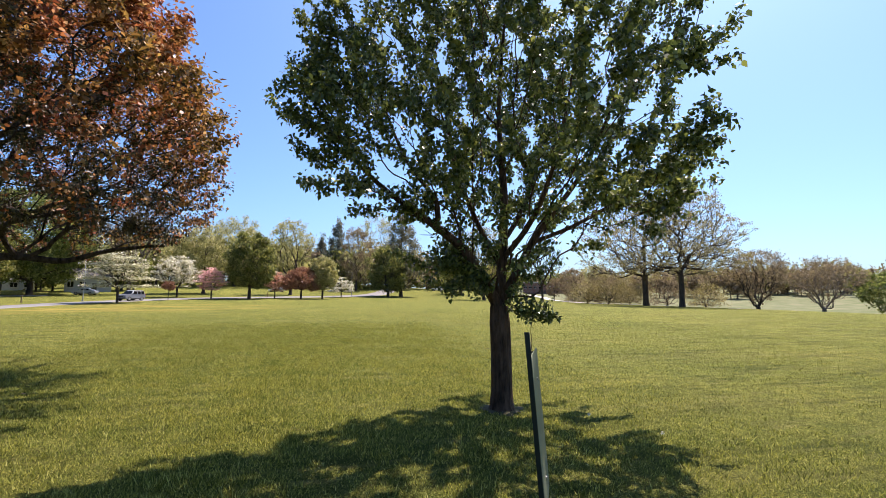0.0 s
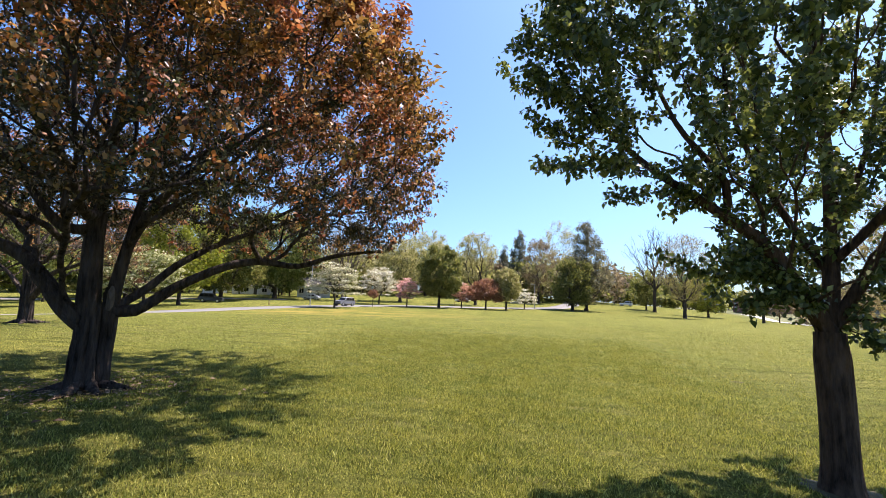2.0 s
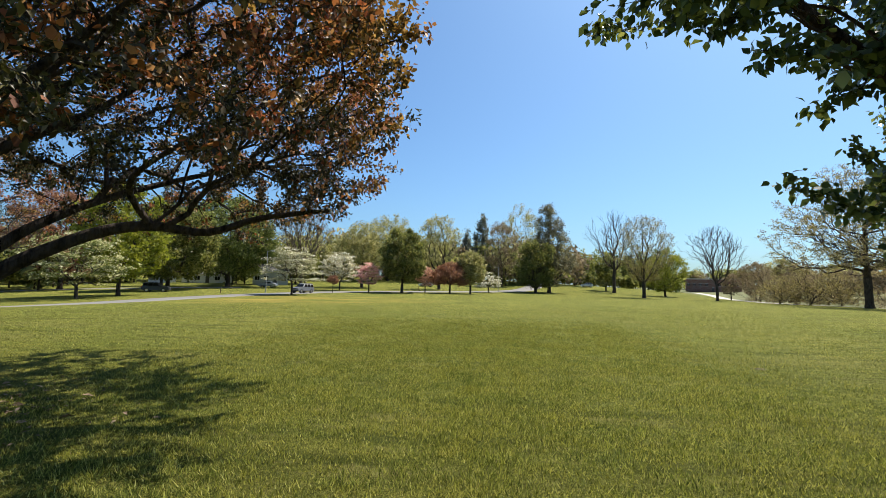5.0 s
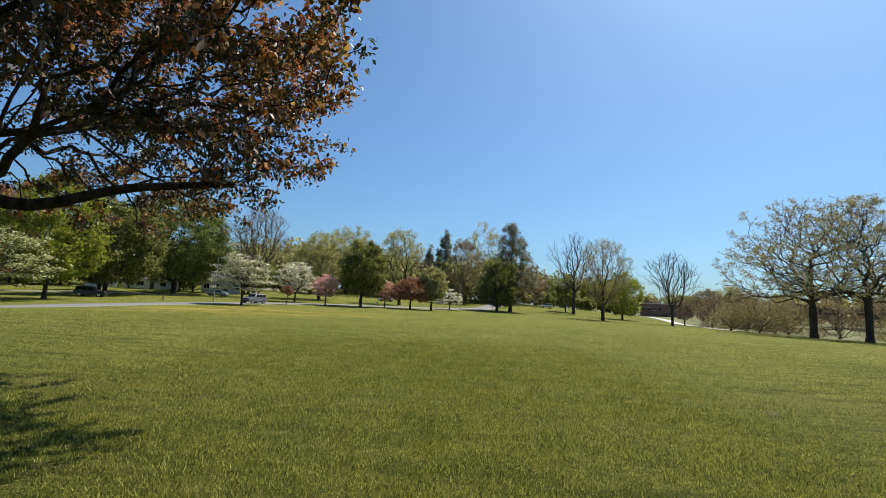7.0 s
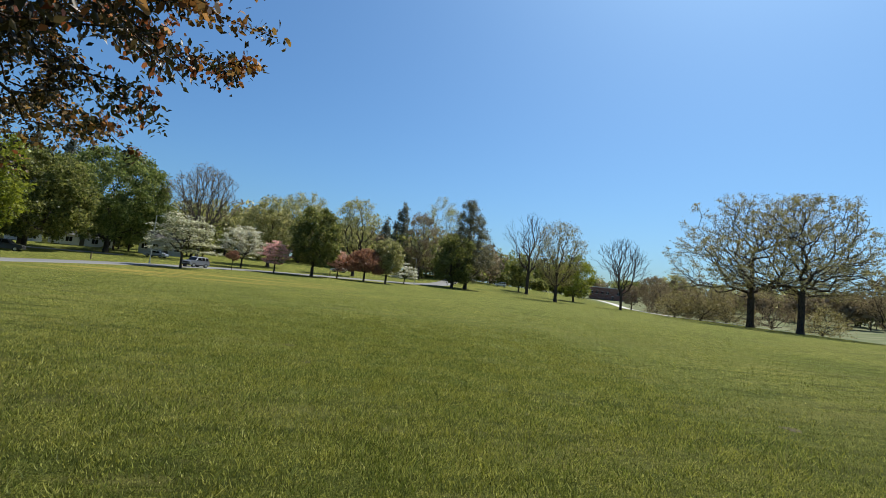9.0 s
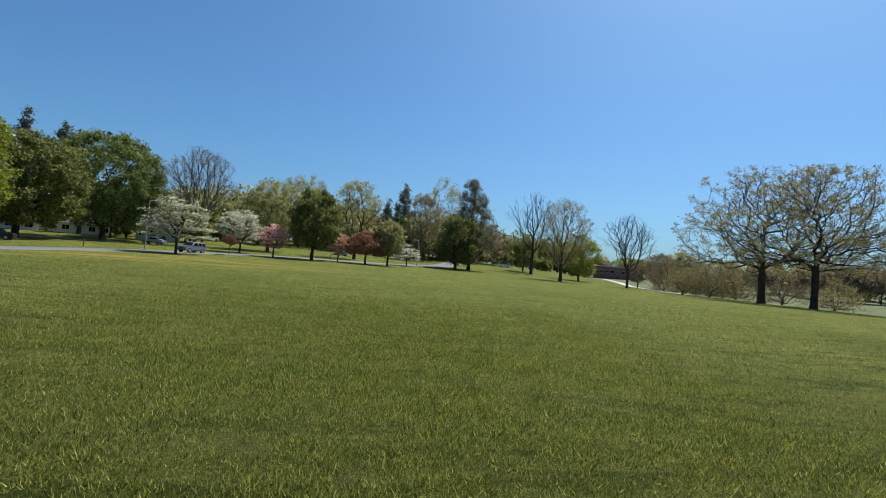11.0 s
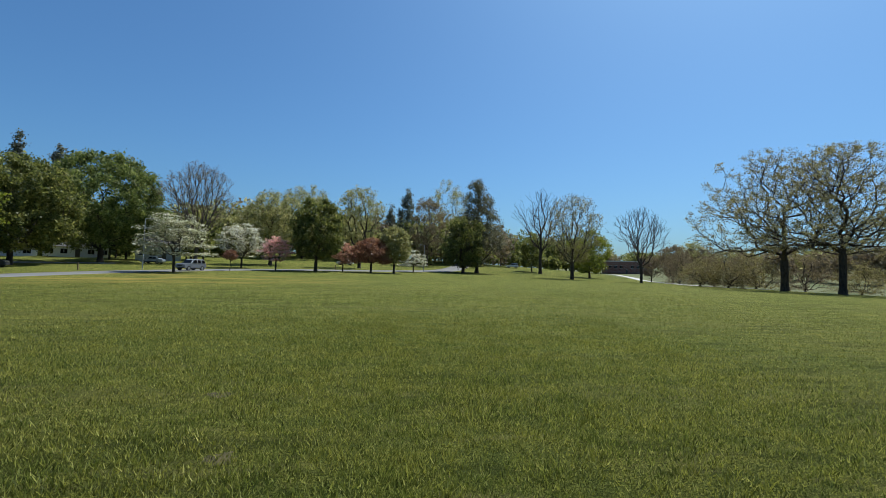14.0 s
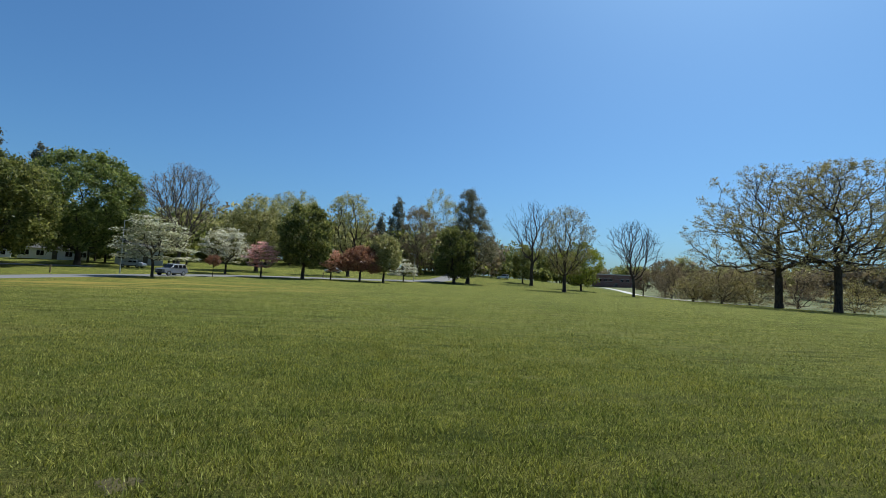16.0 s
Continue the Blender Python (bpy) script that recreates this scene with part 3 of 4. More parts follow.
def copper_tree(name, x, y, seed, h, R, tips_n, anchors_n, label, rz=0.0):
    rng = np.random.default_rng(seed)
    ob = thing(name, x, y, gz(x, y) - 0.06, rz, label, "tree", "copper-leaved trees")
    pts = crown_points(rng, tips_n, 2.75, h, R, "canopy", 0.5, 0.12, -0.55)
    shift = np.array((0.15, 1.1, 0)) * R / 6.4
    pts = pts + shift
    rad = np.hypot(pts[:, 0], pts[:, 1])
    # the underside is hollow near the trunk
    pts = pts[pts[:, 2] > 3.5 - 0.13 * rad + 0.6 * np.clip(pts[:, 1] / 5, 0, 1) * np.clip(2.6 - 0.35 * rad, 0, 1)]
    lines = [
        (None, 0, [(-0.04, -0.04, 0), (-0.06, -0.06, 0.6), (-0.05, -0.05, 1.15), (-0.08, -0.08, 1.9), (-0.1, -0.1, 3.0), (-0.12, 0.0, 4.3), (0.0, 0.1, 6.2)], 0.225, 0.05),
        (0, 0.0, [(0.11, 0.10, 0.12), (0.13, 0.13, 0.7), (0.16, 0.15, 1.3), (0.19, 0.17, 1.9), (0.26, 0.2, 2.4), (0.42, 0.32, 3.6), (0.7, 0.5, 5.0)], 0.16, 0.05),
        (0, 0.17, [(-0.34, -0.28, 1.5), (-0.6, -0.5, 2.0), (-1.0, -0.8, 2.5), (-1.9, -1.5, 2.85), (-3.2, -2.2, 3.4)], 0.15, 0.035),
        (1, 0.25, [(0.58, 0.26, 1.5), (1.25, 0.5, 2.0), (2.0, 0.8, 2.42), (2.6, 1.0, 2.55), (3.3, 1.2, 2.5), (4.0, 1.4, 2.75), (4.9, 1.6, 2.9)], 0.115, 0.03),
        (1, 0.28, [(0.55, 0.5, 1.9), (1.0, 0.9, 2.5), (1.7, 1.6, 3.1), (2.8, 2.5, 3.7), (3.8, 3.2, 4.0)], 0.085, 0.02),
        (0, 0.47, [(-0.45, -0.4, 2.95), (-0.9, -0.7, 3.6), (-1.4, -1.0, 4.8)], 0.10, 0.025),
        (1, 0.52, [(0.7, 0.1, 3.2), (1.6, -0.2, 3.9), (2.8, -0.5, 4.5), (4.0, -0.8, 5.0)], 0.10, 0.02),
        (1, 0.6, [(0.8, 0.7, 3.6), (1.6, 1.3, 4.4), (2.5, 1.9, 5.6)], 0.08, 0.02),
        (0, 0.5, [(0.2, -0.7, 3.2), (0.7, -1.7, 3.9), (1.2, -2.9, 4.4), (1.6, -4.0, 4.7)], 0.10, 0.02),
        (0, 0.55, [(-0.6, 0.5, 3.6), (-1.4, 1.4, 4.4), (-2.2, 2.4, 5.0)], 0.09, 0.02),
        (0, 0.6, [(-0.8, -1.0, 3.9), (-1.3, -2.2, 4.7), (-1.8, -3.2, 5.2)], 0.08, 0.02),
        (1, 0.6, [(0.3, 1.3, 3.9), (0.4, 2.6, 4.5), (0.6, 3.8, 4.9)], 0.08, 0.02),
        (6, 0.3, [(1.8, -1.0, 3.9), (2.7, -2.0, 4.1), (3.5, -2.8, 4.2)], 0.05, 0.015),
        (3, 0.55, [(2.7, 0.4, 3.0), (3.6, 0.0, 3.4), (4.6, -0.4, 3.6)], 0.05, 0.015),
    ]
    S, sp, sr = limb_skeleton(lines)
    first = int(np.argmax(S[:, 2] > 2.0))
    P, par, tips = grow(rng, S, pts, first, 0.26, 0.55, 0.13, 0.3, 0.3, sp)
    r, w = radii(P, par, tips, 0.005, 0.27, 0.25, 0.4)
    r[:len(S)] = sr * (1 + 0.3 * np.exp(-np.clip(S[:, 2], 0, None) / 0.18))
    r[len(S):] = np.minimum(r[len(S):], 0.05)
    thick = r > 0.03
    for i in range(1, len(P)):
        thick[i] &= thick[par[i]]
    part("trunk", tubes(name + "_trunk", P, par, r, w, M_MAPLE_BARK, thick, 44, 0.16), None, ob, "rough furrowed double trunk with low spreading limbs")
    part("fine_branching", tubes(name + "_twigs", P, par, r, w, M_MAPLE_BARK, ~thick), None, ob)
    bm = rod((0.19, 0.1, 1.5), (0.27, 0.02, 1.84), 0.075, 0.062, 12)
    rod((0.27, 0.02, 1.83), (0.30, -0.01, 1.93), 0.062, 0.02, 9, bm)
    part("broken_stub", bm, M_STUB, ob, "pale weathered stub of a lost limb")
    for a, ln in ((20, 0.75), (95, 0.6), (165, 0.8), (220, 0.65), (285, 0.85), (330, 0.55)):
        d = Vector((math.cos(radians(a)), math.sin(radians(a)), 0))
        bm = rod(d * 0.2 + Vector((0, 0, 0.16)), d * (0.2 + ln * 0.5) + Vector((0, 0, 0.085)), 0.11, 0.065, 10)
        rod(d * (0.19 + ln * 0.5) + Vector((0, 0, 0.087)), d * (0.2 + ln) + Vector((0.05, -0.06, 0.03)), 0.066, 0.02, 10, bm)
        part("surface_root", bm, M_MAPLE_BARK, ob)
    # sun and shade put into leaf colour: coppery at the rim, dull bronze-green within
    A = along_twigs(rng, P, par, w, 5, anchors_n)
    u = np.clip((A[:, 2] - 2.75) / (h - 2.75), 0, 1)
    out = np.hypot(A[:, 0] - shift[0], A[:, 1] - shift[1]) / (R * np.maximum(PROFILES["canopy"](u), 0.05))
    # young picks outer, higher leaves for the sunlit tone; the rest get shade
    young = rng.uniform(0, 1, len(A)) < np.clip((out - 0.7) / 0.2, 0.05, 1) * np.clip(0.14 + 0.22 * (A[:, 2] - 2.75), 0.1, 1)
    part("crown", leaf_cloud(name + "_crown", rng, A[young], 7, (0.11, 0.11, 0.11), 0.074, M_MAPLE_LEAF, "oval", 0.0, 0.9, 0.22), None, ob, "coppery rim leaves with the sunlit tone in their colour")
    part("inner_crown", leaf_cloud(name + "_inner", rng, A[~young], 6, (0.12, 0.12, 0.12), 0.07, M_SHADED_LEAF, "slim", 0.0, 0.7, 0.22), None, ob, "dull bronze-green inner leaves with shade put into their colour")
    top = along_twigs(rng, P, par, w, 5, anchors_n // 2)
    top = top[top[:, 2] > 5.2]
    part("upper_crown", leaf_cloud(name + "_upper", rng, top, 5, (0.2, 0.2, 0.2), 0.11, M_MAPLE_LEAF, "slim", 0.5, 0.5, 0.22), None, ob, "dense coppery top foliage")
    return ob


pear_tree(0.83, 6.1)
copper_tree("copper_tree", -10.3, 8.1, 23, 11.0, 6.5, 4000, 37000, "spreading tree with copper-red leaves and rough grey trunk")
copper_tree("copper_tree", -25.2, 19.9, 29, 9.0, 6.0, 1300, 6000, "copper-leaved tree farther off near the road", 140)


# ---- the sign post ----
def sign_post(x, y):
    ob = thing("sign_post", x, y, 0, 65, "dark green steel post carrying a pale sign panel seen edge-on", "sign")
    top, f = Vector((x, y, 1.67)), Vector((0.55, 0.83, 0))
    lean = Matrix.Rotation(radians(-5), 4, f)
    ob.matrix_basis = Matrix.Translation(top - lean @ Vector((0, 0, 1.67))) @ lean @ pose(0, 0, 0, 0, 0, 61.2)
    m_post = simple("green_steel", (0.014, 0.022, 0.014), 0.75, 0.0)
    m_panel = simple("sign_back", (0.12, 0.14, 0.08), 0.6, 0.0)
    bm = block(0, 0, 0.82, 0.036, 0.005, 1.7, 0.001)
    block(0, 0.014, 0.82, 0.005, 0.028, 1.7, 0.001, bm)
    part("post", bm, m_post, ob)
    for k in range(9):
        part("stud", rod((0.0, -0.002, 0.75 + 0.1 * k), (0.0, -0.013, 0.757 + 0.1 * k), 0.006, 0.004, 8), m_post, ob)
    bm = bmesh.new()
    out = []
    w, lo, hi, c = 0.25, 0.72, 1.56, 0.05
    for cx, cz, a0 in ((w - c, hi - c, 0), (-w + c, hi - c, 90), (-w + c, lo + c, 180), (w - c, lo + c, 270)):
        for a in range(0, 91, 15):
            out.append(bm.verts.new((cx + c * math.cos(radians(a0 + a)), -0.018, cz + c * math.sin(radians(a0 + a)))))
    f = bm.faces.new(out)
    g = bmesh.ops.extrude_face_region(bm, geom=[f])
    bmesh.ops.translate(bm, vec=(0, -0.003, 0), verts=[v for v in g["geom"] if isinstance(v, bmesh.types.BMVert)])
    bmesh.ops.recalc_face_normals(bm, faces=bm.faces)
    part("panel", bm, m_panel, ob, "pale grey-green sheet metal panel with rounded corners")
    for z in (0.85, 1.4):
        part("bolt", rod((0, -0.028, z), (0, -0.018, z), 0.009, 0.009, 6), simple("bolt_steel", (0.4, 0.4, 0.4), 0.4, 1.0), ob)
    return ob


sign_post(-0.91, 1.26)

# ---- trees along the road ----
tree("white_dogwood", -32.3, 80.2, 8.0, 0.17, 2.6, 4.8, "dome", 380, M_TIER_BLOOM, "white-flowering dogwood with tiered branches beside the road", seed=31, per=13, size=0.2, spread=0.5, flat=0.8, tiers=5, fork=2.0, group="flowering dogwoods")
tree("white_dogwood", -31.5, 107.0, 8.6, 0.17, 2.4, 4.4, "egg", 300, M_WHITE_BLOOM, "white-flowering dogwood with rounded crown", seed=32, per=13, size=0.2, spread=0.5, flat=0.6, tiers=7, fork=1.8, group="flowering dogwoods")
tree("pink_dogwood", -23.2, 98.8, 6.2, 0.13, 2.0, 2.8, "egg", 200, M_PINK_BLOOM, "pink-flowering dogwood with slim dark trunk", seed=33, per=13, size=0.18, spread=0.4, flat=0.6, tiers=6, fork=1.8, group="flowering dogwoods")
tree("salmon_dogwood", -12.2, 107.0, 6.4, 0.12, 1.8, 2.2, "egg", 160, M_SALMON_BLOOM, "salmon-pink flowering small tree", seed=34, per=12, size=0.18, spread=0.4, flat=0.3, fork=1.8, group="flowering dogwoods")
tree("white_dogwood", 2.5, 120.5, 5.0, 0.13, 1.6, 3.6, "dome", 170, M_WHITE_BLOOM, "small white-flowering dogwood far off beyond the road", seed=35, per=12, size=0.2, spread=0.45, flat=0.6, tiers=4, fork=1.4, group="flowering dogwoods")
tree("sapling", -28.6, 91.5, 3.6, 0.05, 1.9, 1.15, "round", 90, M_MAROON, "dark red-leaved sapling beside the road", seed=36, per=10, size=0.13, spread=0.2, fork=0.8)
tree("oval_tree", -16.7, 102.0, 14.0, 0.30, 2.4, 4.9, "egg", 520, M_DEEP, "dense dark green tree with oval crown", seed=37, per=20, size=0.26, spread=0.5, shell=0.28, lumpy=0.08, group="road trees")
tree("oval_tree", -2.1, 108.3, 9.6, 0.22, 2.4, 3.2, "egg", 320, M_OLIVE, "olive green tree with narrow oval crown", seed=38, per=14, size=0.26, spread=0.5, shell=0.3, lumpy=0.14, group="road trees")
tree("maroon_crab", -6.7, 106.8, 6.9, 0.2, 2.2, 4.3, "dome", 330, M_MAROON, "spreading crab apple with dull maroon leaves", seed=39, per=13, size=0.24, spread=0.5, fork=1.8, group="road trees")
tree("broad_conifer", 15.8, 131.0, 14.8, 0.4, 1.6, 5.6, "egg", 420, M_DEEP, "dark green low-branched tree with dense crown", seed=40, per=14, size=0.32, spread=0.7, shell=0.3)
tree("tall_conifer", 20.3, 136.0, 26.0, 0.5, 2.5, 7.4, "column", 900, M_LARCH, "tall grey-green conifer with open feathery branches", seed=41, per=14, size=0.25, spread=0.8, gaps=-0.2, lumpy=0.35, shell=0.55)
tree("bare_tree", 45.2, 158.0, 27.5, 0.5, 8.0, 8.0, "round", 1300, M_TWIG, "leafless tree with twisted dark limbs", seed=42, per=0, size=0.26, spread=0.6, gaps=-0.1, lumpy=0.5, group="bare trees", tip=0.016, alpha=0.6, wiggle=0.16, curl=0.25)
tree("bare_tree", 41.8, 123.3, 21.5, 0.42, 4.5, 6.8, "egg", 1100, M_BUD, "nearly leafless tree with fine twigs and buds", seed=43, per=5, size=0.17, spread=0.6, lumpy=0.35, group="bare trees", tip=0.014, alpha=0.6, wiggle=0.1, curl=0.25)
tree("bare_tree", 58.8, 121.4, 19.0, 0.32, 4.2, 7.0, "vase", 1500, M_TWIG, "leafless tree with forked V-shaped crown", seed=44, per=0, size=0.2, spread=0.5, lumpy=0.35, gaps=-0.15, group="bare trees", tip=0.015, alpha=0.62, fork=3.4, wiggle=0.06, curl=0.22)
tree("great_oak", 69.5, 90.9, 27.0, 0.62, 6.5, 15.5, "dome", 1900, M_BUD, "great spreading oak with yellowish opening buds", seed=45, per=7, size=0.18, spread=0.5, lumpy=0.3, gaps=-0.15, group="oaks", tip=0.018, alpha=0.5, fork=14.0, wiggle=0.2, curl=0.3, shell=0.26, twig=1)
tree("great_oak", 69.4, 79.8, 24.5, 0.52, 7.5, 13.5, "dome", 1700, M_BUD, "great spreading oak with forked trunk and opening buds", seed=46, per=7, size=0.18, spread=0.5, lumpy=0.3, gaps=-0.15, group="oaks", tip=0.018, alpha=0.5, fork=9.0, wiggle=0.2, curl=0.3, shell=0.26, twig=1)
tree("lime_tree", 56.5, 146.0, 15.0, 0.3, 2.0, 6.2, "egg", 340, M_LIME, "small yellow-green tree behind bare trees", seed=47, per=12, size=0.34, spread=0.7, gaps=-0.3)
tree("spreading_bare_tree", 84.0, 75.5, 12.5, 0.35, 0.8, 7.0, "vase", 700, M_TWIG, "low many-stemmed leafless tree", seed=48, per=4, size=0.22, spread=0.5, group="bare trees", fork=0.8, tip=0.016, alpha=0.55, curl=0.25, bark=M_BARK)
tree("spreading_bare_tree", 96.8, 72.0, 11.6, 0.35, 0.8, 8.0, "vase", 700, M_TWIG, "low many-stemmed leafless tree with fan-shaped crown", seed=49, per=4, size=0.22, spread=0.5, group="bare trees", fork=0.8, tip=0.016, alpha=0.55, curl=0.25, bark=M_PALE_BARK)
tree("bushy_tree", 102.4, 64.0, 8.4, 0.25, 0.8, 4.6, "egg", 240, M_GREEN, "bushy bright green tree at the lawn's end", seed=50, per=14, size=0.3, spread=0.6)
tree("shade_tree", -63.5, 95.0, 18.0, 0.4, 2.6, 9.0, "egg", 620, M_DEEP, "large dark green shade tree across the road", seed=51, per=30, size=0.33, spread=0.8, shell=0.28, lumpy=0.13, group="shade trees")
tree("shade_tree", -61.4, 115.0, 22.5, 0.5, 2.8, 11.2, "egg", 820, M_GREEN, "great round-headed green shade tree by the houses", seed=52, per=30, size=0.33, spread=0.85, shell=0.28, lumpy=0.13, group="shade trees")
tree("spruce", -79.8, 117.5, 27.5, 0.35, 3.0, 4.6, "cone", 420, M_SPRUCE, "tall dark spruce behind shade trees", seed=53, per=12, size=0.38, spread=0.6, group="spruces", fall=0.0, alpha=0.2)
tree("twin_spruce", -88.6, 143.6, 29.0, 0.35, 8.0, 4.4, "column", 320, M_SPRUCE, "tall thin-crowned conifer behind houses", seed=54, per=10, size=0.4, spread=0.7, gaps=-0.1, group="spruces")
tree("spruce", 3.1, 183.0, 26.5, 0.3, 3.0, 6.6, "cone", 420, M_SPRUCE, "distant blue-green spruce with pointed top", seed=55, per=12, size=0.42, spread=0.9, group="spruces", fall=0.0, alpha=0.2)
tree("spruce", -2.8, 189.0, 21.0, 0.3, 3.0, 4.8, "cone", 260, M_SPRUCE, "distant dark spruce with pointed top", seed=56, per=12, size=0.42, spread=0.8, group="spruces", fall=0.0, alpha=0.2)
tree("fan_tree", -44.4, 118.2, 22.0, 0.4, 4.0, 8.2, "vase", 1200, M_TWIG, "leafless fan-shaped tree with many upright branches", seed=57, per=3, size=0.16, spread=0.5, bark=M_STUB, fork=2.6, tip=0.021, alpha=0.65, curl=0.22, wiggle=0.05, group="bare trees")
tree("olive_tree", -30.9, 126.7, 17.5, 0.4, 3.5, 7.0, "egg", 420, M_OLIVE, "olive-yellow round tree in young leaf", seed=58, per=18, size=0.28, spread=0.8, group="far trees")
tree("pale_tree", -30.7, 167.0, 24.0, 0.4, 5.0, 8.5, "round", 360, M_OLIVE, "pale yellow-green tree in young leaf far off", seed=59, per=18, size=0.28, spread=0.9, gaps=-0.2, group="far trees")
tree("vase_tree", -10.4, 129.4, 20.0, 0.4, 4.2, 6.4, "vase", 520, M_OLIVE, "vase-shaped tree with thin young leaves", seed=60, per=6, size=0.26, spread=0.7, fork=4.5, group="far trees", gaps=-0.3, alpha=0.4, tip=0.02)
tree("pale_tree", 9.0, 162.0, 22.5, 0.35, 4.0, 6.0, "egg", 320, M_TWIG, "brownish half-bare tree far off", seed=61, per=13, size=0.26, spread=0.8, group="far trees")
tree("pale_tree", 17.8, 181.0, 30.0, 0.4, 6.0, 8.0, "egg", 360, M_OLIVE, "tall half-bare tree far off", seed=62, per=13, size=0.26, spread=0.9, gaps=-0.2, group="far trees")
tree("small_tree", 45.6, 168.0, 13.6, 0.25, 2.0, 3.8, "egg", 200, M_DEEP, "small dark tree behind bare tree", seed=63, per=12, size=0.36, spread=0.7, group="far trees")
tree("small_tree", 75.8, 134.5, 11.0, 0.25, 2.0, 4.6, "egg", 260, M_TWIG, "small brownish tree in bud", seed=64, per=8, size=0.3, spread=0.6, group="far trees")
tree("small_tree", 112.3, 180.0, 15.0, 0.3, 2.0, 6.5, "round", 300, M_OLIVE, "small round tree in bud far off", seed=65, per=10, size=0.36, spread=0.8, group="far trees")
tree("small_tree", 69.7, 135.2, 7.4, 0.16, 1.6, 2.3, "egg", 110, M_TWIG, "small brownish tree in bud", seed=66, per=8, size=0.25, spread=0.5, group="far trees")
# trees left of the copper tree, beyond the road
tree("cream_dogwood", -55.0, 63.0, 9.0, 0.2, 2.0, 6.0, "egg", 320, M_CREAM_BLOOM, "cream-flowering dogwood with green leaves", seed=67, per=13, size=0.22, spread=0.5, flat=0.5, tiers=6, fork=1.6, group="flowering dogwoods")
tree("lime_tree", -56.5, 72.5, 18.0, 0.28, 2.8, 6.2, "egg", 480, M_LIME, "bright yellow-green tree beyond the road", seed=68, per=16, size=0.30, spread=0.7, group="shade trees")
tree("red_tree", -88.0, 97.0, 22.0, 0.45, 3.5, 10.0, "egg", 620, M_MAROON, "large copper-red tree beyond the road", seed=70, per=13, size=0.36, spread=0.8, group="shade trees")
tree("shade_tree", -78.0, 60.0, 17.0, 0.4, 3.0, 9.0, "egg", 560, M_GREEN, "green shade tree beyond the road", seed=71, per=22, size=0.38, spread=0.8, group="shade trees")
tree("lime_tree", -72.0, 40.0, 14.0, 0.35, 2.5, 8.0, "egg", 460, M_LIME, "bright green tree beyond the road", seed=72, per=13, size=0.34, spread=0.8, group="shade trees")


# ---- things seen by bearing from the middle of the lawn ----
def spot(bearing, d):
    """A place d metres off, by its bearing clockwise from +y."""
    return -3.4 + d * math.sin(radians(bearing)), 12.6 + d * math.cos(radians(bearing))


for k, (b, d, h, R) in enumerate(((35.6, 118, 6.4, 4.4), (36.9, 122, 8.0, 4.8), (38.2, 116, 8.6, 5.2), (39.4, 124, 8.8, 5.0), (40.6, 118, 7.6, 5.0), (44.5, 124, 8.4, 5.0), (48.6, 122, 6.6, 4.6), (33.6, 134, 9.0, 4.6))):
    x, y = spot(b, d)
    tree("thicket_shrub", x, y, h, 0.22, 0.5, R, "dome", 400, M_TWIG if k % 2 else M_BUD, "tall thin many-stemmed shrub in bud behind the oaks", "shrub", seed=80 + k, per=5, size=0.17, spread=0.7, lumpy=0.55, gaps=-0.12, shell=0.6,
         fork=0.7, alpha=0.55, tip=0.012, group="thicket shrubs")

strip("path", [spot(24.6, 235), spot(26.4, 205), spot(28.4, 185), spot(30.2, 160), spot(32.2, 141), spot(34.4, 127), spot(36.8, 121), spot(41, 119), spot(52, 125)], 3.4, M_PATH, "pale concrete path curving behind the lawn", 0.05)


# ---- far woods ----
def woods(name, seed, mat, trunk_mat, sectors, label):
    """Rows of far trees, each a stem and an uneven crown of leaf clumps."""
    rng = np.random.default_rng(seed)
    C, S, stems = [], [], []
    for b0, b1, d0, d1, h0, h1, n in sectors:
        for _ in range(n):
            x, y = spot(rng.uniform(b0, b1), rng.uniform(d0, d1))
            h = rng.uniform(h0, h1)
            R = h * rng.uniform(0.28, 0.42)
            g = gz(x, y)
            stems.append((x, y, g, h, 0.018 * h))
            m = 620 if h > 7 else 260
            v = rng.normal(0, 1, (m, 3))
            v /= np.linalg.norm(v, axis=1)[:, None]
            k = 1 + 0.22 * np.sin(v[:, 0] * 3 + x) * np.sin(v[:, 1] * 4 + y) + 0.15 * np.sin(v[:, 2] * 6 + x * 3)
            rr = (rng.uniform(0, 1, m) ** 0.4 * k)[:, None]
            C.append(v * rr * np.array((R, R, h * 0.42)) + np.array((x, y, g + h * 0.56)))
    me = leaf_cloud(name, rng, np.concatenate(C), 1, (0.5, 0.5, 0.5), 0.85, mat, "card")
    ob = thing(name, 0, 0, 0, 0, label, "woods", kind="stuff")
    tagged(part("foliage", me, None, ob), kind="stuff")
    V, F = [], []
    a = np.linspace(0, 2 * math.pi, 6)[:-1]
    for i, (x, y, g, h, r) in enumerate(stems):
        for z, q in ((g - 0.3, r), (g + h * 0.75, r * 0.3)):
            V.append(np.column_stack((x + q * np.cos(a), y + q * np.sin(a), np.full(5, z))))
        F.extend([(i * 10 + k, i * 10 + (k + 1) % 5, i * 10 + 5 + (k + 1) % 5, i * 10 + 5 + k) for k in range(5)])
    tagged(part("stems", mesh_np(name + "_stems", np.concatenate(V), [np.array(F)], trunk_mat), None, ob), kind="stuff")


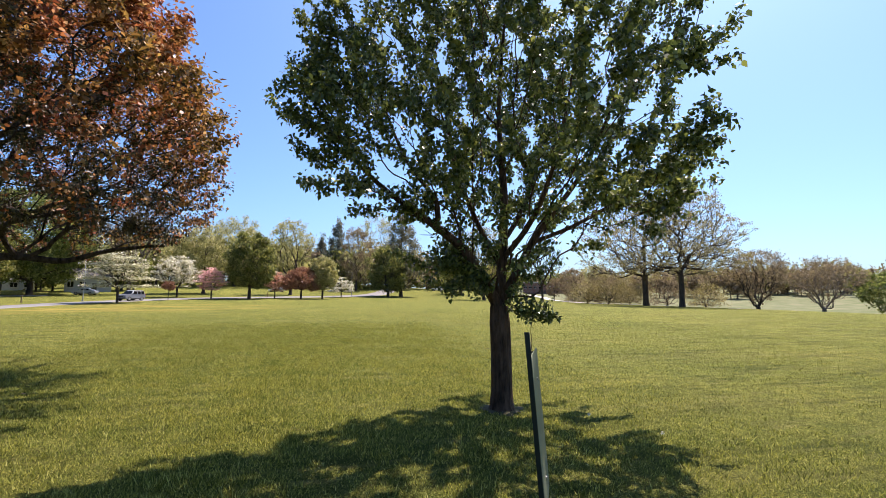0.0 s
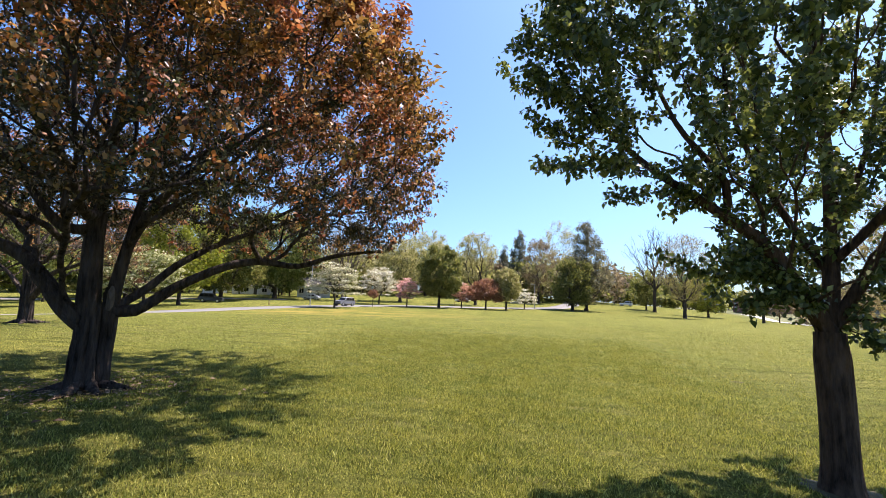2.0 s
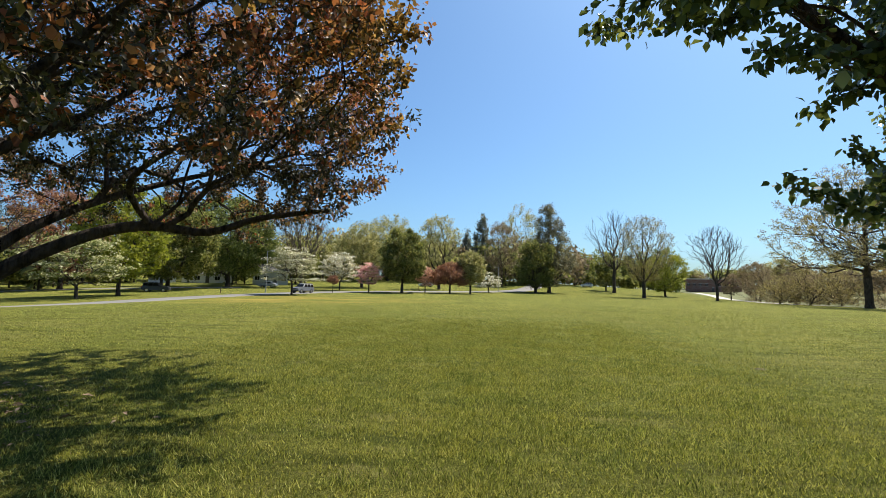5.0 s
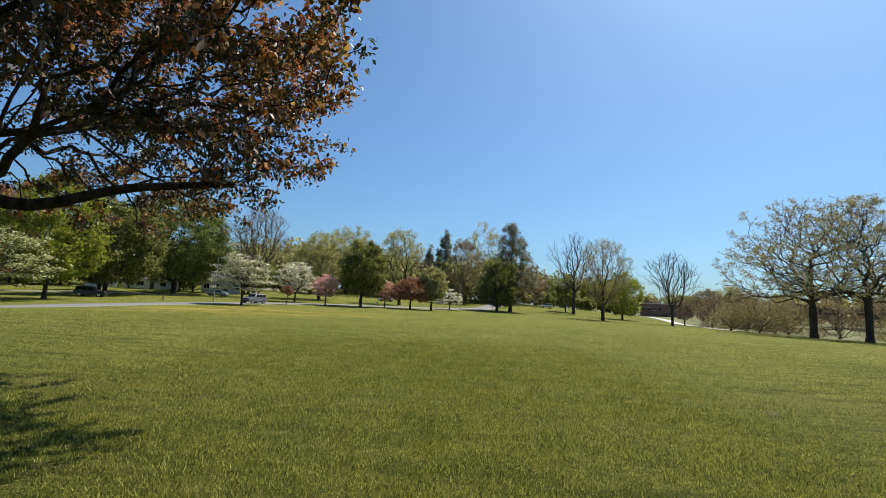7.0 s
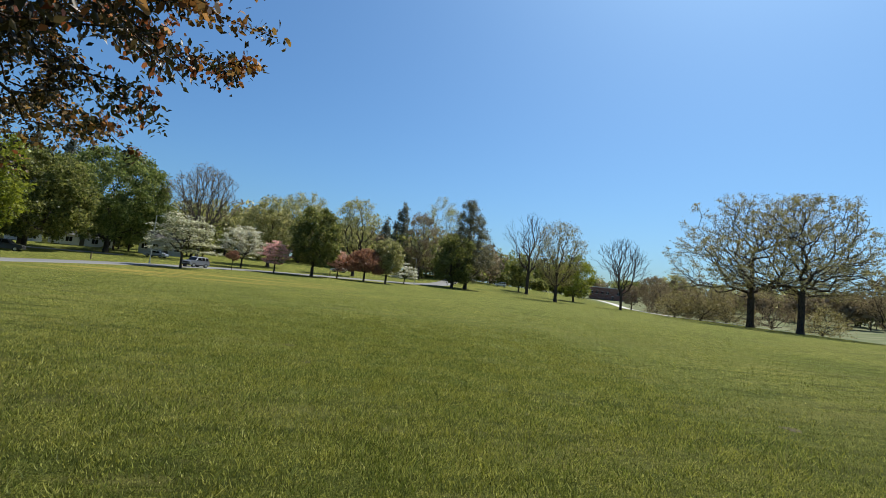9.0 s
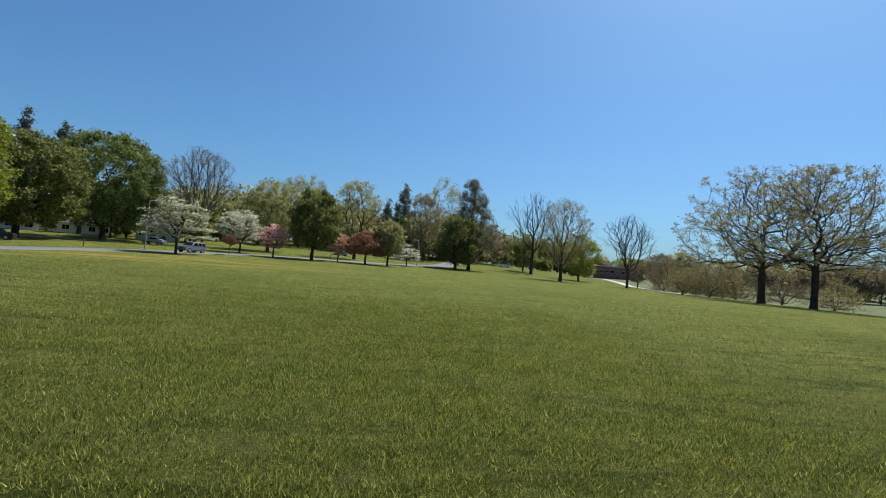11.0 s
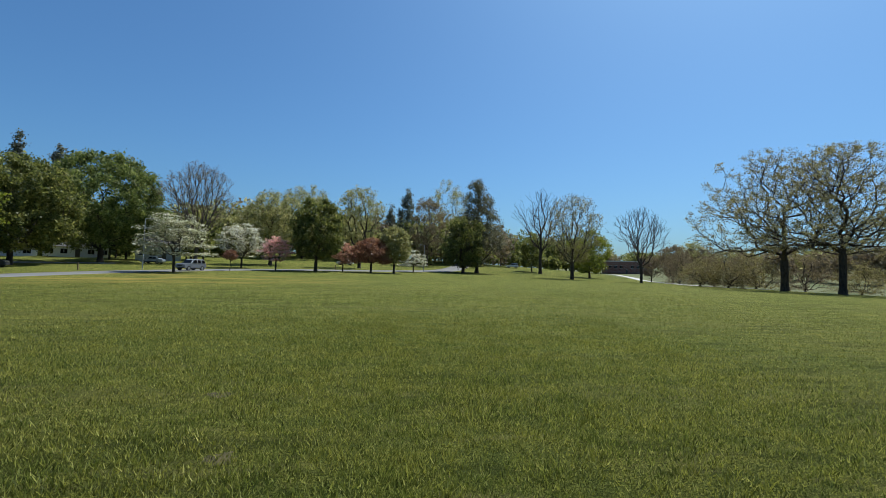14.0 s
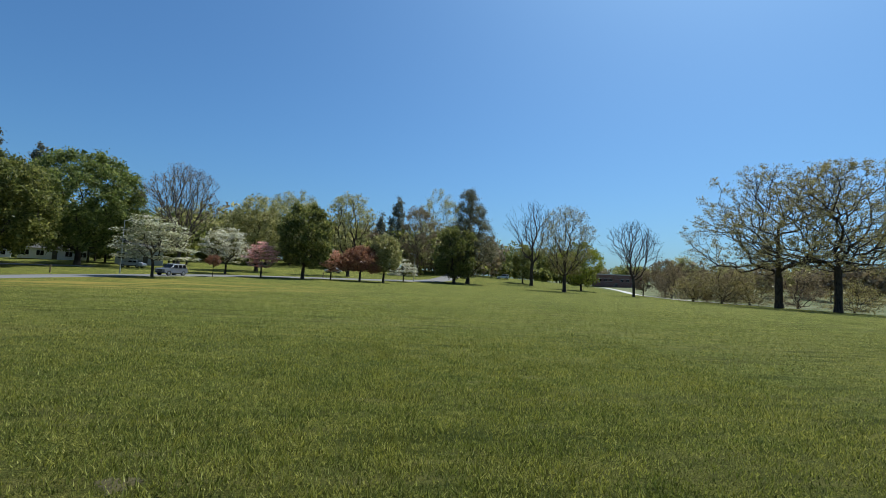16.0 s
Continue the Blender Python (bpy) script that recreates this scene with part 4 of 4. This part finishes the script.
woods("olive_woods", 101, M_OLIVE, M_BARK, [(-24, 12, 150, 215, 13, 19, 46), (-95, -24, 150, 220, 12, 17, 34), (36, 60, 215, 265, 9, 13, 26), (60, 130, 200, 260, 10, 14, 24), (24, 36, 330, 380, 10, 13, 10), (130, 265, 150, 230, 10, 16, 30)],
      "distant olive-green woods round the park")
woods("green_woods", 102, M_DEEP, M_BARK, [(-24, 12, 160, 235, 11, 16, 22), (-110, -24, 145, 220, 12, 17, 50), (-85, -43, 108, 140, 9, 14, 26), (-30, -20, 128, 150, 12, 16, 9), (-45, -38, 158, 175, 12, 16, 10), (12, 24, 215, 270, 13, 18, 26), (6, 25, 190, 225, 4, 6.8, 60), (-30, 6, 150, 190, 3, 5, 40), (-100, -40, 150, 170, 3, 5, 40), (50, 100, 190, 240, 8, 11, 14), (24, 36, 330, 380, 11, 14, 14)],
      "distant dark green woods round the park")
woods("brown_woods", 103, M_TWIG, M_BARK, [(-20, 14, 165, 235, 13, 19, 26), (-60, -24, 150, 220, 12, 17, 14), (33, 62, 195, 255, 9, 13, 44), (62, 110, 190, 250, 9, 12, 24), (24, 35, 325, 380, 9, 12, 8)],
      "distant brownish woods in bud round the park")


# ---- vehicles ----
M_GLASS, _nt, _b = material("dark_glass", 0.08)
_b.inputs["Base Color"].default_value = (0.008, 0.009, 0.01, 1)
_b.inputs["Specular IOR Level"].default_value = 0.2
M_TYRE = simple("tyre_rubber", (0.02, 0.02, 0.02), 0.8)
M_RIM = simple("wheel_alloy", (0.5, 0.5, 0.52), 0.35, 0.9)
M_TRIM = simple("dark_plastic", (0.035, 0.035, 0.04), 0.6)
M_LAMP = simple("lamp_glass", (0.75, 0.75, 0.72), 0.2)
M_RED = simple("tail_lamp", (0.35, 0.015, 0.012), 0.3)
M_PLATE = simple("number_plate", (0.7, 0.7, 0.66), 0.5)


def prism(pts, half, top_half=None, z_top=1.0, bev=0.04):
    """A side outline (x, z) drawn out across y; narrower towards z_top."""
    bm = bmesh.new()
    z0 = min(z for _, z in pts)
    rows = []
    for s in (-1, 1):
        rows.append([bm.verts.new((x, s * (half + ((top_half or half) - half) * (z - z0) / max(z_top - z0, 1e-6)), z)) for x, z in pts])
    n = len(pts)
    for k in range(n):
        bm.faces.new((rows[0][k], rows[0][(k + 1) % n], rows[1][(k + 1) % n], rows[1][k]))
    bm.faces.new(rows[0][::-1])
    bm.faces.new(rows[1])
    bmesh.ops.recalc_face_normals(bm, faces=bm.faces)
    bmesh.ops.bevel(bm, geom=list(bm.edges), offset=bev, segments=2, affect="EDGES", clamp_overlap=True)
    return bm


def car(name, x, y, rz, paint, label, suv=False, group="parked cars", low=None):
    ob = thing(name, x, y, gz(x, y) + 0.05, rz, label, "car", group)
    if suv:
        L, belt, roof, half = 2.2, 1.08, 1.70, 0.90
        lower = [(-2.15, 0.42), (-2.2, 0.75), (-2.12, belt), (0.85, belt), (1.95, 1.0), (2.17, 0.85), (2.2, 0.45), (1.9, 0.3), (-1.9, 0.3)]
        cabin = [(-2.05, belt - 0.03), (-1.9, 1.62), (-1.7, roof), (0.1, roof), (0.32, 1.66), (0.98, belt - 0.03)]
        panes = [(-1.88, -1.22), (-1.12, -0.42), (-0.32, 0.45)]
    else:
        L, belt, roof, half = 2.3, 0.92, 1.42, 0.88
        lower = [(-2.25, 0.4), (-2.3, 0.7), (-2.15, 0.93), (0.9, belt), (2.05, 0.78), (2.27, 0.62), (2.3, 0.4), (2.0, 0.24), (-2.0, 0.24)]
        cabin = [(-1.75, belt - 0.03), (-1.0, 1.36), (-0.7, roof), (0.15, roof), (0.4, 1.37), (1.15, belt - 0.03)]
        panes = [(-1.05, -0.42), (-0.34, 0.42)]
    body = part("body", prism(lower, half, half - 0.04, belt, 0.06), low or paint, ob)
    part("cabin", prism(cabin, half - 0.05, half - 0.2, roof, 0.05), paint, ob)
    zt = roof - 0.12
    for s in (-1, 1):
        for a, b in panes:
            bm = bmesh.new()
            f = (zt - belt) / (roof - belt)
            yb, yt = half - 0.046, half - 0.05 - 0.15 * f + 0.006
            q = [(a, yb, belt + 0.03), (b + 0.12 * (b > 0), yb, belt + 0.03), (b - 0.1 * (b > 0), yt, zt), (a + 0.05, yt, zt)]
            vs = [bm.verts.new((px, s * py, pz)) for px, py, pz in q]
            vo = [bm.verts.new((px, s * (py + 0.012), pz)) for px, py, pz in q]
            bm.faces.new(vo)
            for k in range(4):
                bm.faces.new((vs[k], vs[(k + 1) % 4], vo[(k + 1) % 4], vo[k]))
            bmesh.ops.recalc_face_normals(bm, faces=bm.faces)
            part("side_window", bm, M_GLASS, ob, "dark side window")
        part("mirror", block(0.78 if suv else 0.95, s * (half + 0.06), belt + 0.06, 0.12, 0.18, 0.14, 0.03), M_TRIM, ob)
        part("headlight", block(L - 0.12, s * (half - 0.22), 0.78 if suv else 0.64, 0.12, 0.30, 0.16, 0.03), M_LAMP, ob)
        part("tail_light", block(-L + 0.06, s * (half - 0.12), 0.92 if suv else 0.78, 0.1, 0.14, 0.28 if suv else 0.14, 0.02), M_RED, ob)
        part("sill", block(0, s * (half - 0.02), 0.36, 2.5, 0.06, 0.16, 0.02), M_TRIM, ob)
        for wx in (-1.33, 1.35):
            r = 0.36 if suv else 0.32
            wheel = part("wheel", rod((wx, s * (half - 0.22), r - 0.04), (wx, s * (half + 0.01), r - 0.04), r * 0.98, r * 0.98, 24), M_TYRE, ob)
            part("rim", rod((wx, s * (half - 0.02), r - 0.04), (wx, s * (half + 0.022), r - 0.04), r * 0.64, r * 0.58, 18), M_RIM, wheel, "alloy rim")
    (xa, za), (xb, zb) = cabin[5], cabin[4]
    ws = bmesh.new()
    q = [(xa - 0.06, half - 0.12, za + 0.09), (xb + 0.04, half - 0.25, zb - 0.04)]
    v = [ws.verts.new(p) for p in ((q[0][0] + 0.02, -q[0][1], q[0][2]), (q[0][0] + 0.02, q[0][1], q[0][2]), (q[1][0] + 0.02, q[1][1], q[1][2]), (q[1][0] + 0.02, -q[1][1], q[1][2]))]
    g = bmesh.ops.extrude_face_region(ws, geom=[ws.faces.new(v)])
    bmesh.ops.translate(ws, vec=(-0.03, 0, -0.02), verts=[w for w in g["geom"] if isinstance(w, bmesh.types.BMVert)])
    bmesh.ops.recalc_face_normals(ws, faces=ws.faces)
    part("windscreen", ws, M_GLASS, ob, "dark windscreen")
    part("rear_window", block(cabin[0][0] + (0.06 if suv else 0.42), 0, belt + 0.3, 0.05, 1.25, 0.36, 0.02), M_GLASS, ob)
    part("grille", block(L - 0.02, 0, 0.72 if suv else 0.56, 0.06, 0.9, 0.2, 0.02), M_TRIM, ob)
    part("front_bumper", block(L - 0.05, 0, 0.45, 0.16, 1.6, 0.2, 0.05), M_TRIM if suv else paint, ob)
    part("rear_bumper", block(-L + 0.05, 0, 0.48, 0.16, 1.6, 0.2, 0.05), M_TRIM if suv else paint, ob)
    part("number_plate", block(-L - 0.035, 0, 0.62, 0.02, 0.34, 0.15, 0.004), M_PLATE, ob)
    if suv:
        for s in (-1, 1):
            part("roof_rail", rod((-1.6, s * 0.62, roof + 0.05), (0.0, s * 0.62, roof + 0.05), 0.02, 0.02, 8), M_TRIM, ob)
    return ob


def paint(name, color):
    m, nt, b = material(name, 0.3, 0.35)
    co = nt.nodes.new("ShaderNodeTexCoord").outputs["Object"]
    nt.links.new(ramp(nt, noise_tex(nt, 3.0, 4.0, co), [(0.3, tuple(c * 0.93 for c in color)), (0.7, color)]), b.inputs["Base Color"])
    b.inputs["Coat Weight"].default_value = 0.4
    return m


P_SILVER, P_DARK, P_WHITE = paint("silver_paint", (0.56, 0.57, 0.58)), paint("dark_paint", (0.03, 0.035, 0.045)), paint("white_paint", (0.8, 0.8, 0.78))
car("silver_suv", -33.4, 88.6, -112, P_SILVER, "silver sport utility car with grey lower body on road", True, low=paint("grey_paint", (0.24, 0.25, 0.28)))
car("silver_sedan", -50.9, 114.0, 175, P_SILVER, "silver saloon car standing by the houses", group="parked cars")
car("white_sedan", *spot(-5.1, 132), 170, P_WHITE, "pale saloon car far along the road", group="parked cars")
car("dark_suv", *spot(-37.5, 92), 20, P_DARK, "dark sport utility car beyond the road", True)
car("white_suv", *spot(15.2, 175), 160, P_WHITE, "white sport utility car far off among trees", True)


# ---- lamp posts and bollards ----
M_POLE = simple("galvanised_steel", (0.42, 0.43, 0.43), 0.5, 0.6)


def lamp_post(x, y, h, rz=0):
    ob = thing("street_lamp", x, y, gz(x, y) - 0.02, rz, "slim grey steel street lamp beside the road", "lamp", "street lamps")
    part("pole", rod((0, 0, 0), (0, 0, h), 0.085, 0.05, 12), M_POLE, ob)
    part("base_plate", block(0, 0, 0.04, 0.36, 0.36, 0.08, 0.015), M_POLE, ob)
    part("arm", rod((0, 0, h - 0.1), (0.75, 0, h + 0.08), 0.035, 0.03, 8), M_POLE, ob)
    head = part("lamp_head", block(0.95, 0, h + 0.06, 0.6, 0.26, 0.13, 0.05), M_POLE, ob)
    part("lens", block(0.95, 0, h - 0.02, 0.42, 0.2, 0.05, 0.02), M_LAMP, head)
    return ob


lamp_post(-40.5, 88.8, 7.8, 10)
lamp_post(*spot(4.4, 117), 6.6, 190)
for b, d in ((-31.2, 82.0), (-6.2, 104.0)):
    x, y = spot(b, d)
    ob = thing("bollard", x, y, gz(x, y), 0, "short weathered wooden marker post in the grass", "post", "marker posts")
    part("post", rod((0, 0, -0.1), (0, 0, 1.0), 0.09, 0.085, 10), simple("weathered_wood", (0.22, 0.15, 0.08), 0.85), ob)
    part("cap", rod((0, 0, 1.0), (0, 0, 1.06), 0.10, 0.06, 10), simple("post_cap", (0.16, 0.12, 0.08), 0.8), ob)


# ---- houses ----
M_SIDING = simple("white_siding", (0.72, 0.72, 0.70), 0.7, 0, 0.06, 2.0)
M_GREY_SIDING = simple("grey_siding", (0.40, 0.43, 0.48), 0.7, 0, 0.06, 2.0)
M_ROOF = simple("grey_shingle", (0.07, 0.068, 0.065), 0.9, 0, 0.25, 3.0)
M_PALE_ROOF = simple("pale_roofing", (0.55, 0.54, 0.52), 0.8, 0, 0.1, 1.0)
M_FRAME = simple("white_trim", (0.78, 0.78, 0.76), 0.5)
M_DOOR = simple("dark_door", (0.07, 0.06, 0.05), 0.5)


def brick_material():
    m, nt, b = material("red_brick", 0.9)
    co = nt.nodes.new("ShaderNodeTexCoord").outputs["Object"]
    mp = nt.nodes.new("ShaderNodeMapping")
    mp.inputs["Rotation"].default_value = (radians(90), 0, 0)
    nt.links.new(co, mp.inputs[0])
    br = node(nt, "ShaderNodeTexBrick", Scale=1.0, **{"Brick Width": 0.21, "Row Height": 0.075, "Mortar Size": 0.01,
              "Color1": (0.24, 0.075, 0.05, 1), "Color2": (0.17, 0.055, 0.04, 1), "Mortar": (0.3, 0.28, 0.25, 1)})
    nt.links.new(mp.outputs[0], br.inputs["Vector"])
    nt.links.new(br.outputs[0], b.inputs["Base Color"])
    return m


M_BRICK = brick_material()


def house(name, x, y, rz, w, d, h, roof_h, wall, roof, label, bays, flat=False):
    """A house whose front faces -y of its own: walls, roof, door, windows."""
    ob = thing(name, x, y, gz(x, y) - 0.1, rz, label, "house", "houses")
    part("wall", block(0, 0, h / 2, w, d, h, 0.02), wall, ob)
    if flat:
        part("roof", block(0, 0, h + 0.22, w + 0.7, d + 0.7, 0.44, 0.04), roof, ob)
    else:
        bm = bmesh.new()
        e = 0.45
        v = [bm.verts.new(p) for p in ((-w / 2 - e, -d / 2 - e, h + 0.003), (w / 2 + e, -d / 2 - e, h + 0.003), (w / 2 + e, d / 2 + e, h + 0.003), (-w / 2 - e, d / 2 + e, h + 0.003), (-w / 2 - e, 0, h + roof_h), (w / 2 + e, 0, h + roof_h))]
        for f in ((0, 1, 5, 4), (2, 3, 4, 5), (1, 2, 5), (3, 0, 4), (3, 2, 1, 0)):
            bm.faces.new([v[k] for k in f])
        part("roof", bm, roof, ob)
    step = w / bays
    for k in range(bays):
        cx = -w / 2 + step * (k + 0.5)
        if k == bays // 2 and bays > 2:
            door = part("door", block(cx, -d / 2 - 0.02, 1.05, 0.95, 0.08, 2.1, 0.01), M_DOOR, ob)
            part("door_frame", block(cx, -d / 2 - 0.01, 2.16, 1.15, 0.1, 0.12, 0.01), M_FRAME, door)
            continue
        zc, wh = h * 0.56, min(1.3, h * 0.45)
        win = part("window", block(cx, -d / 2 - 0.015, zc, min(1.5, step * 0.5), 0.05, wh, 0.005), M_GLASS, ob)
        part("sill", block(cx, -d / 2 - 0.06, zc - wh / 2 - 0.05, min(1.5, step * 0.5) + 0.2, 0.14, 0.08, 0.01), M_FRAME, win)
        part("lintel", block(cx, -d / 2 - 0.03, zc + wh / 2 + 0.06, min(1.5, step * 0.5) + 0.2, 0.1, 0.1, 0.01), M_FRAME, win)
        part("mullion", block(cx, -d / 2 - 0.05, zc, 0.06, 0.05, wh, 0.005), M_FRAME, win)
    return ob


house("long_house", -79.9, 138.5, 30, 13.0, 7.0, 2.5, 1.1, M_SIDING, M_ROOF, "long low white house with grey roof among trees", 5)
house("garage", -94.5, 140.0, 32, 7.0, 6.0, 2.4, 1.0, M_SIDING, M_ROOF, "small white garage among trees", 2)
house("grey_house", -57.5, 131.0, 22, 9.0, 7.0, 3.2, 2.6, M_GREY_SIDING, M_ROOF, "blue-grey house behind flowering trees", 4)
house("far_house", *spot(-24, 215), 20, 14.0, 8.0, 4.5, 2.5, M_SIDING, M_ROOF, "white house far behind the trees", 4)
bx, by = spot(28.2, 285)
house("brick_hall", bx, by, -28, 26.0, 14.0, 6.5, 0.5, M_BRICK, M_PALE_ROOF, "long red brick building with pale flat roof", 9, True)


# ---- grass ----
def grass(name, seed, n, x0, x1, y0, y1, height, width, mat, label, fade=(4.0, 8.0), clear=False, bare=((0.83, 6.1, 0.42), (-10.3, 8.1, 0.75))):
    """Mown blades, each its own narrow bent leaf, in uneven tufts."""
    rng = np.random.default_rng(seed)
    X, Y = rng.uniform(-1, 1, n), rng.uniform(y0, y1, n)
    X = (x0 + x1) / 2 + (x1 - x0) / 2 * (X if clear else np.sign(X) * np.abs(X) ** 1.25)
    tuft = np.sin(X * 5.1 + 1.7 * np.sin(Y * 3.3)) * np.sin(Y * 4.7 + 1.3 * np.sin(X * 2.9)) + 0.6 * np.sin(X * 1.3 + Y * 0.9) * np.sin(Y * 1.1 - X * 0.5)
    ok = rng.uniform(-1.9, 1.0, n) < tuft + 0.7
    # thins out towards the rim
    rim = np.minimum(np.minimum(X - x0, x1 - X) / fade[0], np.minimum((Y - y0) / 0.3, (y1 - Y) / fade[1]))
    ok &= rng.uniform(0, 1, n) < np.clip(rim, 0, 1)
    if clear:
        ok &= np.clip(np.maximum(np.abs(X + 3) - 2.5, Y - 13) / 9, 0, 1) > rng.uniform(0, 1, n)
    for bx, by, br in bare:
        ok &= np.hypot(X - bx, Y - by) > br * rng.uniform(0.6, 1.1, n)
    X, Y, tuft = X[ok], Y[ok], tuft[ok]
    m = len(X)
    a = rng.uniform(0, 2 * math.pi, m)
    h = height * np.exp(rng.normal(0, 0.3, m)) * (1 + 0.25 * tuft)
    w = width * rng.uniform(0.6, 1.3, m)
    b = rng.uniform(0, 2 * math.pi, m)
    lean = h * rng.uniform(0.1, 1.0, m)
    Z = ground_z(X, Y) - 0.004
    dx, dy = np.cos(a) * w / 2, np.sin(a) * w / 2
    V = np.stack((np.column_stack((X - dx, Y - dy, Z)), np.column_stack((X + dx, Y + dy, Z)), np.column_stack((X + lean * np.cos(b), Y + lean * np.sin(b), Z + h))), 1)
    ob = new(name, mesh_np(name, V.reshape(-1, 3), [np.arange(3 * m).reshape(-1, 3)], mat))
    return tagged(ob, label, "grass", kind="stuff")


def dirt_ring(x, y, r, seed, label="ring of bare brown soil and dry litter round a trunk"):
    rng = np.random.default_rng(seed)
    a = np.linspace(0, 2 * math.pi, 40, endpoint=False)
    edge = r * (1 + 0.18 * np.sin(3 * a + seed) + 0.1 * np.sin(7 * a) + rng.normal(0, 0.05, 40))
    V = [np.column_stack((edge * k * np.cos(a), edge * k * np.sin(a), np.full(40, z) + rng.normal(0, 0.006, 40))) for k, z in ((1.0, 0.0), (0.7, min(0.022, 0.04 * r)), (0.35, min(0.05, 0.07 * r)))]
    i = np.arange(40)
    j = (i + 1) % 40
    F = [np.stack((k * 40 + i, k * 40 + j, (k + 1) * 40 + j, (k + 1) * 40 + i), -1) for k in range(2)]
    ob = new("bare_soil", mesh_np("bare_soil", np.concatenate(V), [np.concatenate(F), (80 + i)[None]], M_SOIL, True))
    ob.matrix_basis = pose(x, y, gz(x, y))
    tagged(ob, label, "soil", kind="structure")


M_SOIL = simple("dry_soil", (0.055, 0.046, 0.012), 0.95, 0, 0.5, 30.0)
dirt_ring(0.83, 6.1, 0.36, 1)
dirt_ring(-10.3, 8.1, 0.62, 2)
# small worn spots in the lawn
for k, (x, y, r) in enumerate(((-4.66, 16.7, 0.13), (-5.3, 18.6, 0.14), (3.6, 14.4, 0.16))):
    dirt_ring(x, y, r, 11 + k, "small worn patch of bare brown soil in the lawn")
grass("near_grass", 201, 860000, -11.5, 5, 2.0, 30, 0.038, 0.0115, M_BLADE, "short mown grass blades in uneven tufts", (4.0, 12.0))
grass("wider_grass", 202, 270000, -30, 24, 0.5, 56, 0.037, 0.017, M_BLADE, "mown grass tufts farther out on the lawn", (16.0, 28.0), True)
grass("dry_grass", 203, 40000, -12, 6, 0.8, 36, 0.022, 0.008, M_STRAW, "dry straw-coloured blades among the grass")


# ---- litter and seed heads ----
rng_l = np.random.default_rng(301)
ang, dist_l = rng_l.uniform(0, 2 * math.pi, 900), np.abs(rng_l.normal(0.3, 0.9, 900)) + 0.3
spots = np.column_stack((-10.3 + dist_l * np.cos(ang), 8.1 + dist_l * np.sin(ang), np.full(900, 0.03)))
litter = new("fallen_leaves", leaf_cloud("fallen_leaves", rng_l, spots, 1, (0.02, 0.02, 0.012), 0.07, leaf_material("dry_leaf", [(0, (0.10, 0.06, 0.035)), (1, (0.40, 0.30, 0.2))], 0.2, 0.7), "slim", 1.0))
tagged(litter, "dry brown leaves scattered under the copper tree", "leaf litter", kind="stuff")


def dandelion(x, y, h):
    ob = thing("dandelion_clock", x, y, gz(x, y), 0, "white dandelion seed head standing in the grass", "flower", "seed heads")
    part("stem", rod((0, 0, 0), (0.004, 0.002, h), 0.002, 0.0015, 6), M_BLADE, ob)
    rng = np.random.default_rng(int(x * 100) % 97)
    v = rng.normal(0, 1, (90, 3))
    v = v / np.linalg.norm(v, axis=1)[:, None] * 0.016 + np.array((0.004, 0.002, h))
    part("seed_head", leaf_cloud("seed_head", rng, v, 1, (0.002, 0.002, 0.002), 0.012, M_WHITE_BLOOM, "card"), None, ob)


for x, y, h in ((1.83, 5.1, 0.12), (2.3, 4.1, 0.1)):
    dandelion(x, y, h)
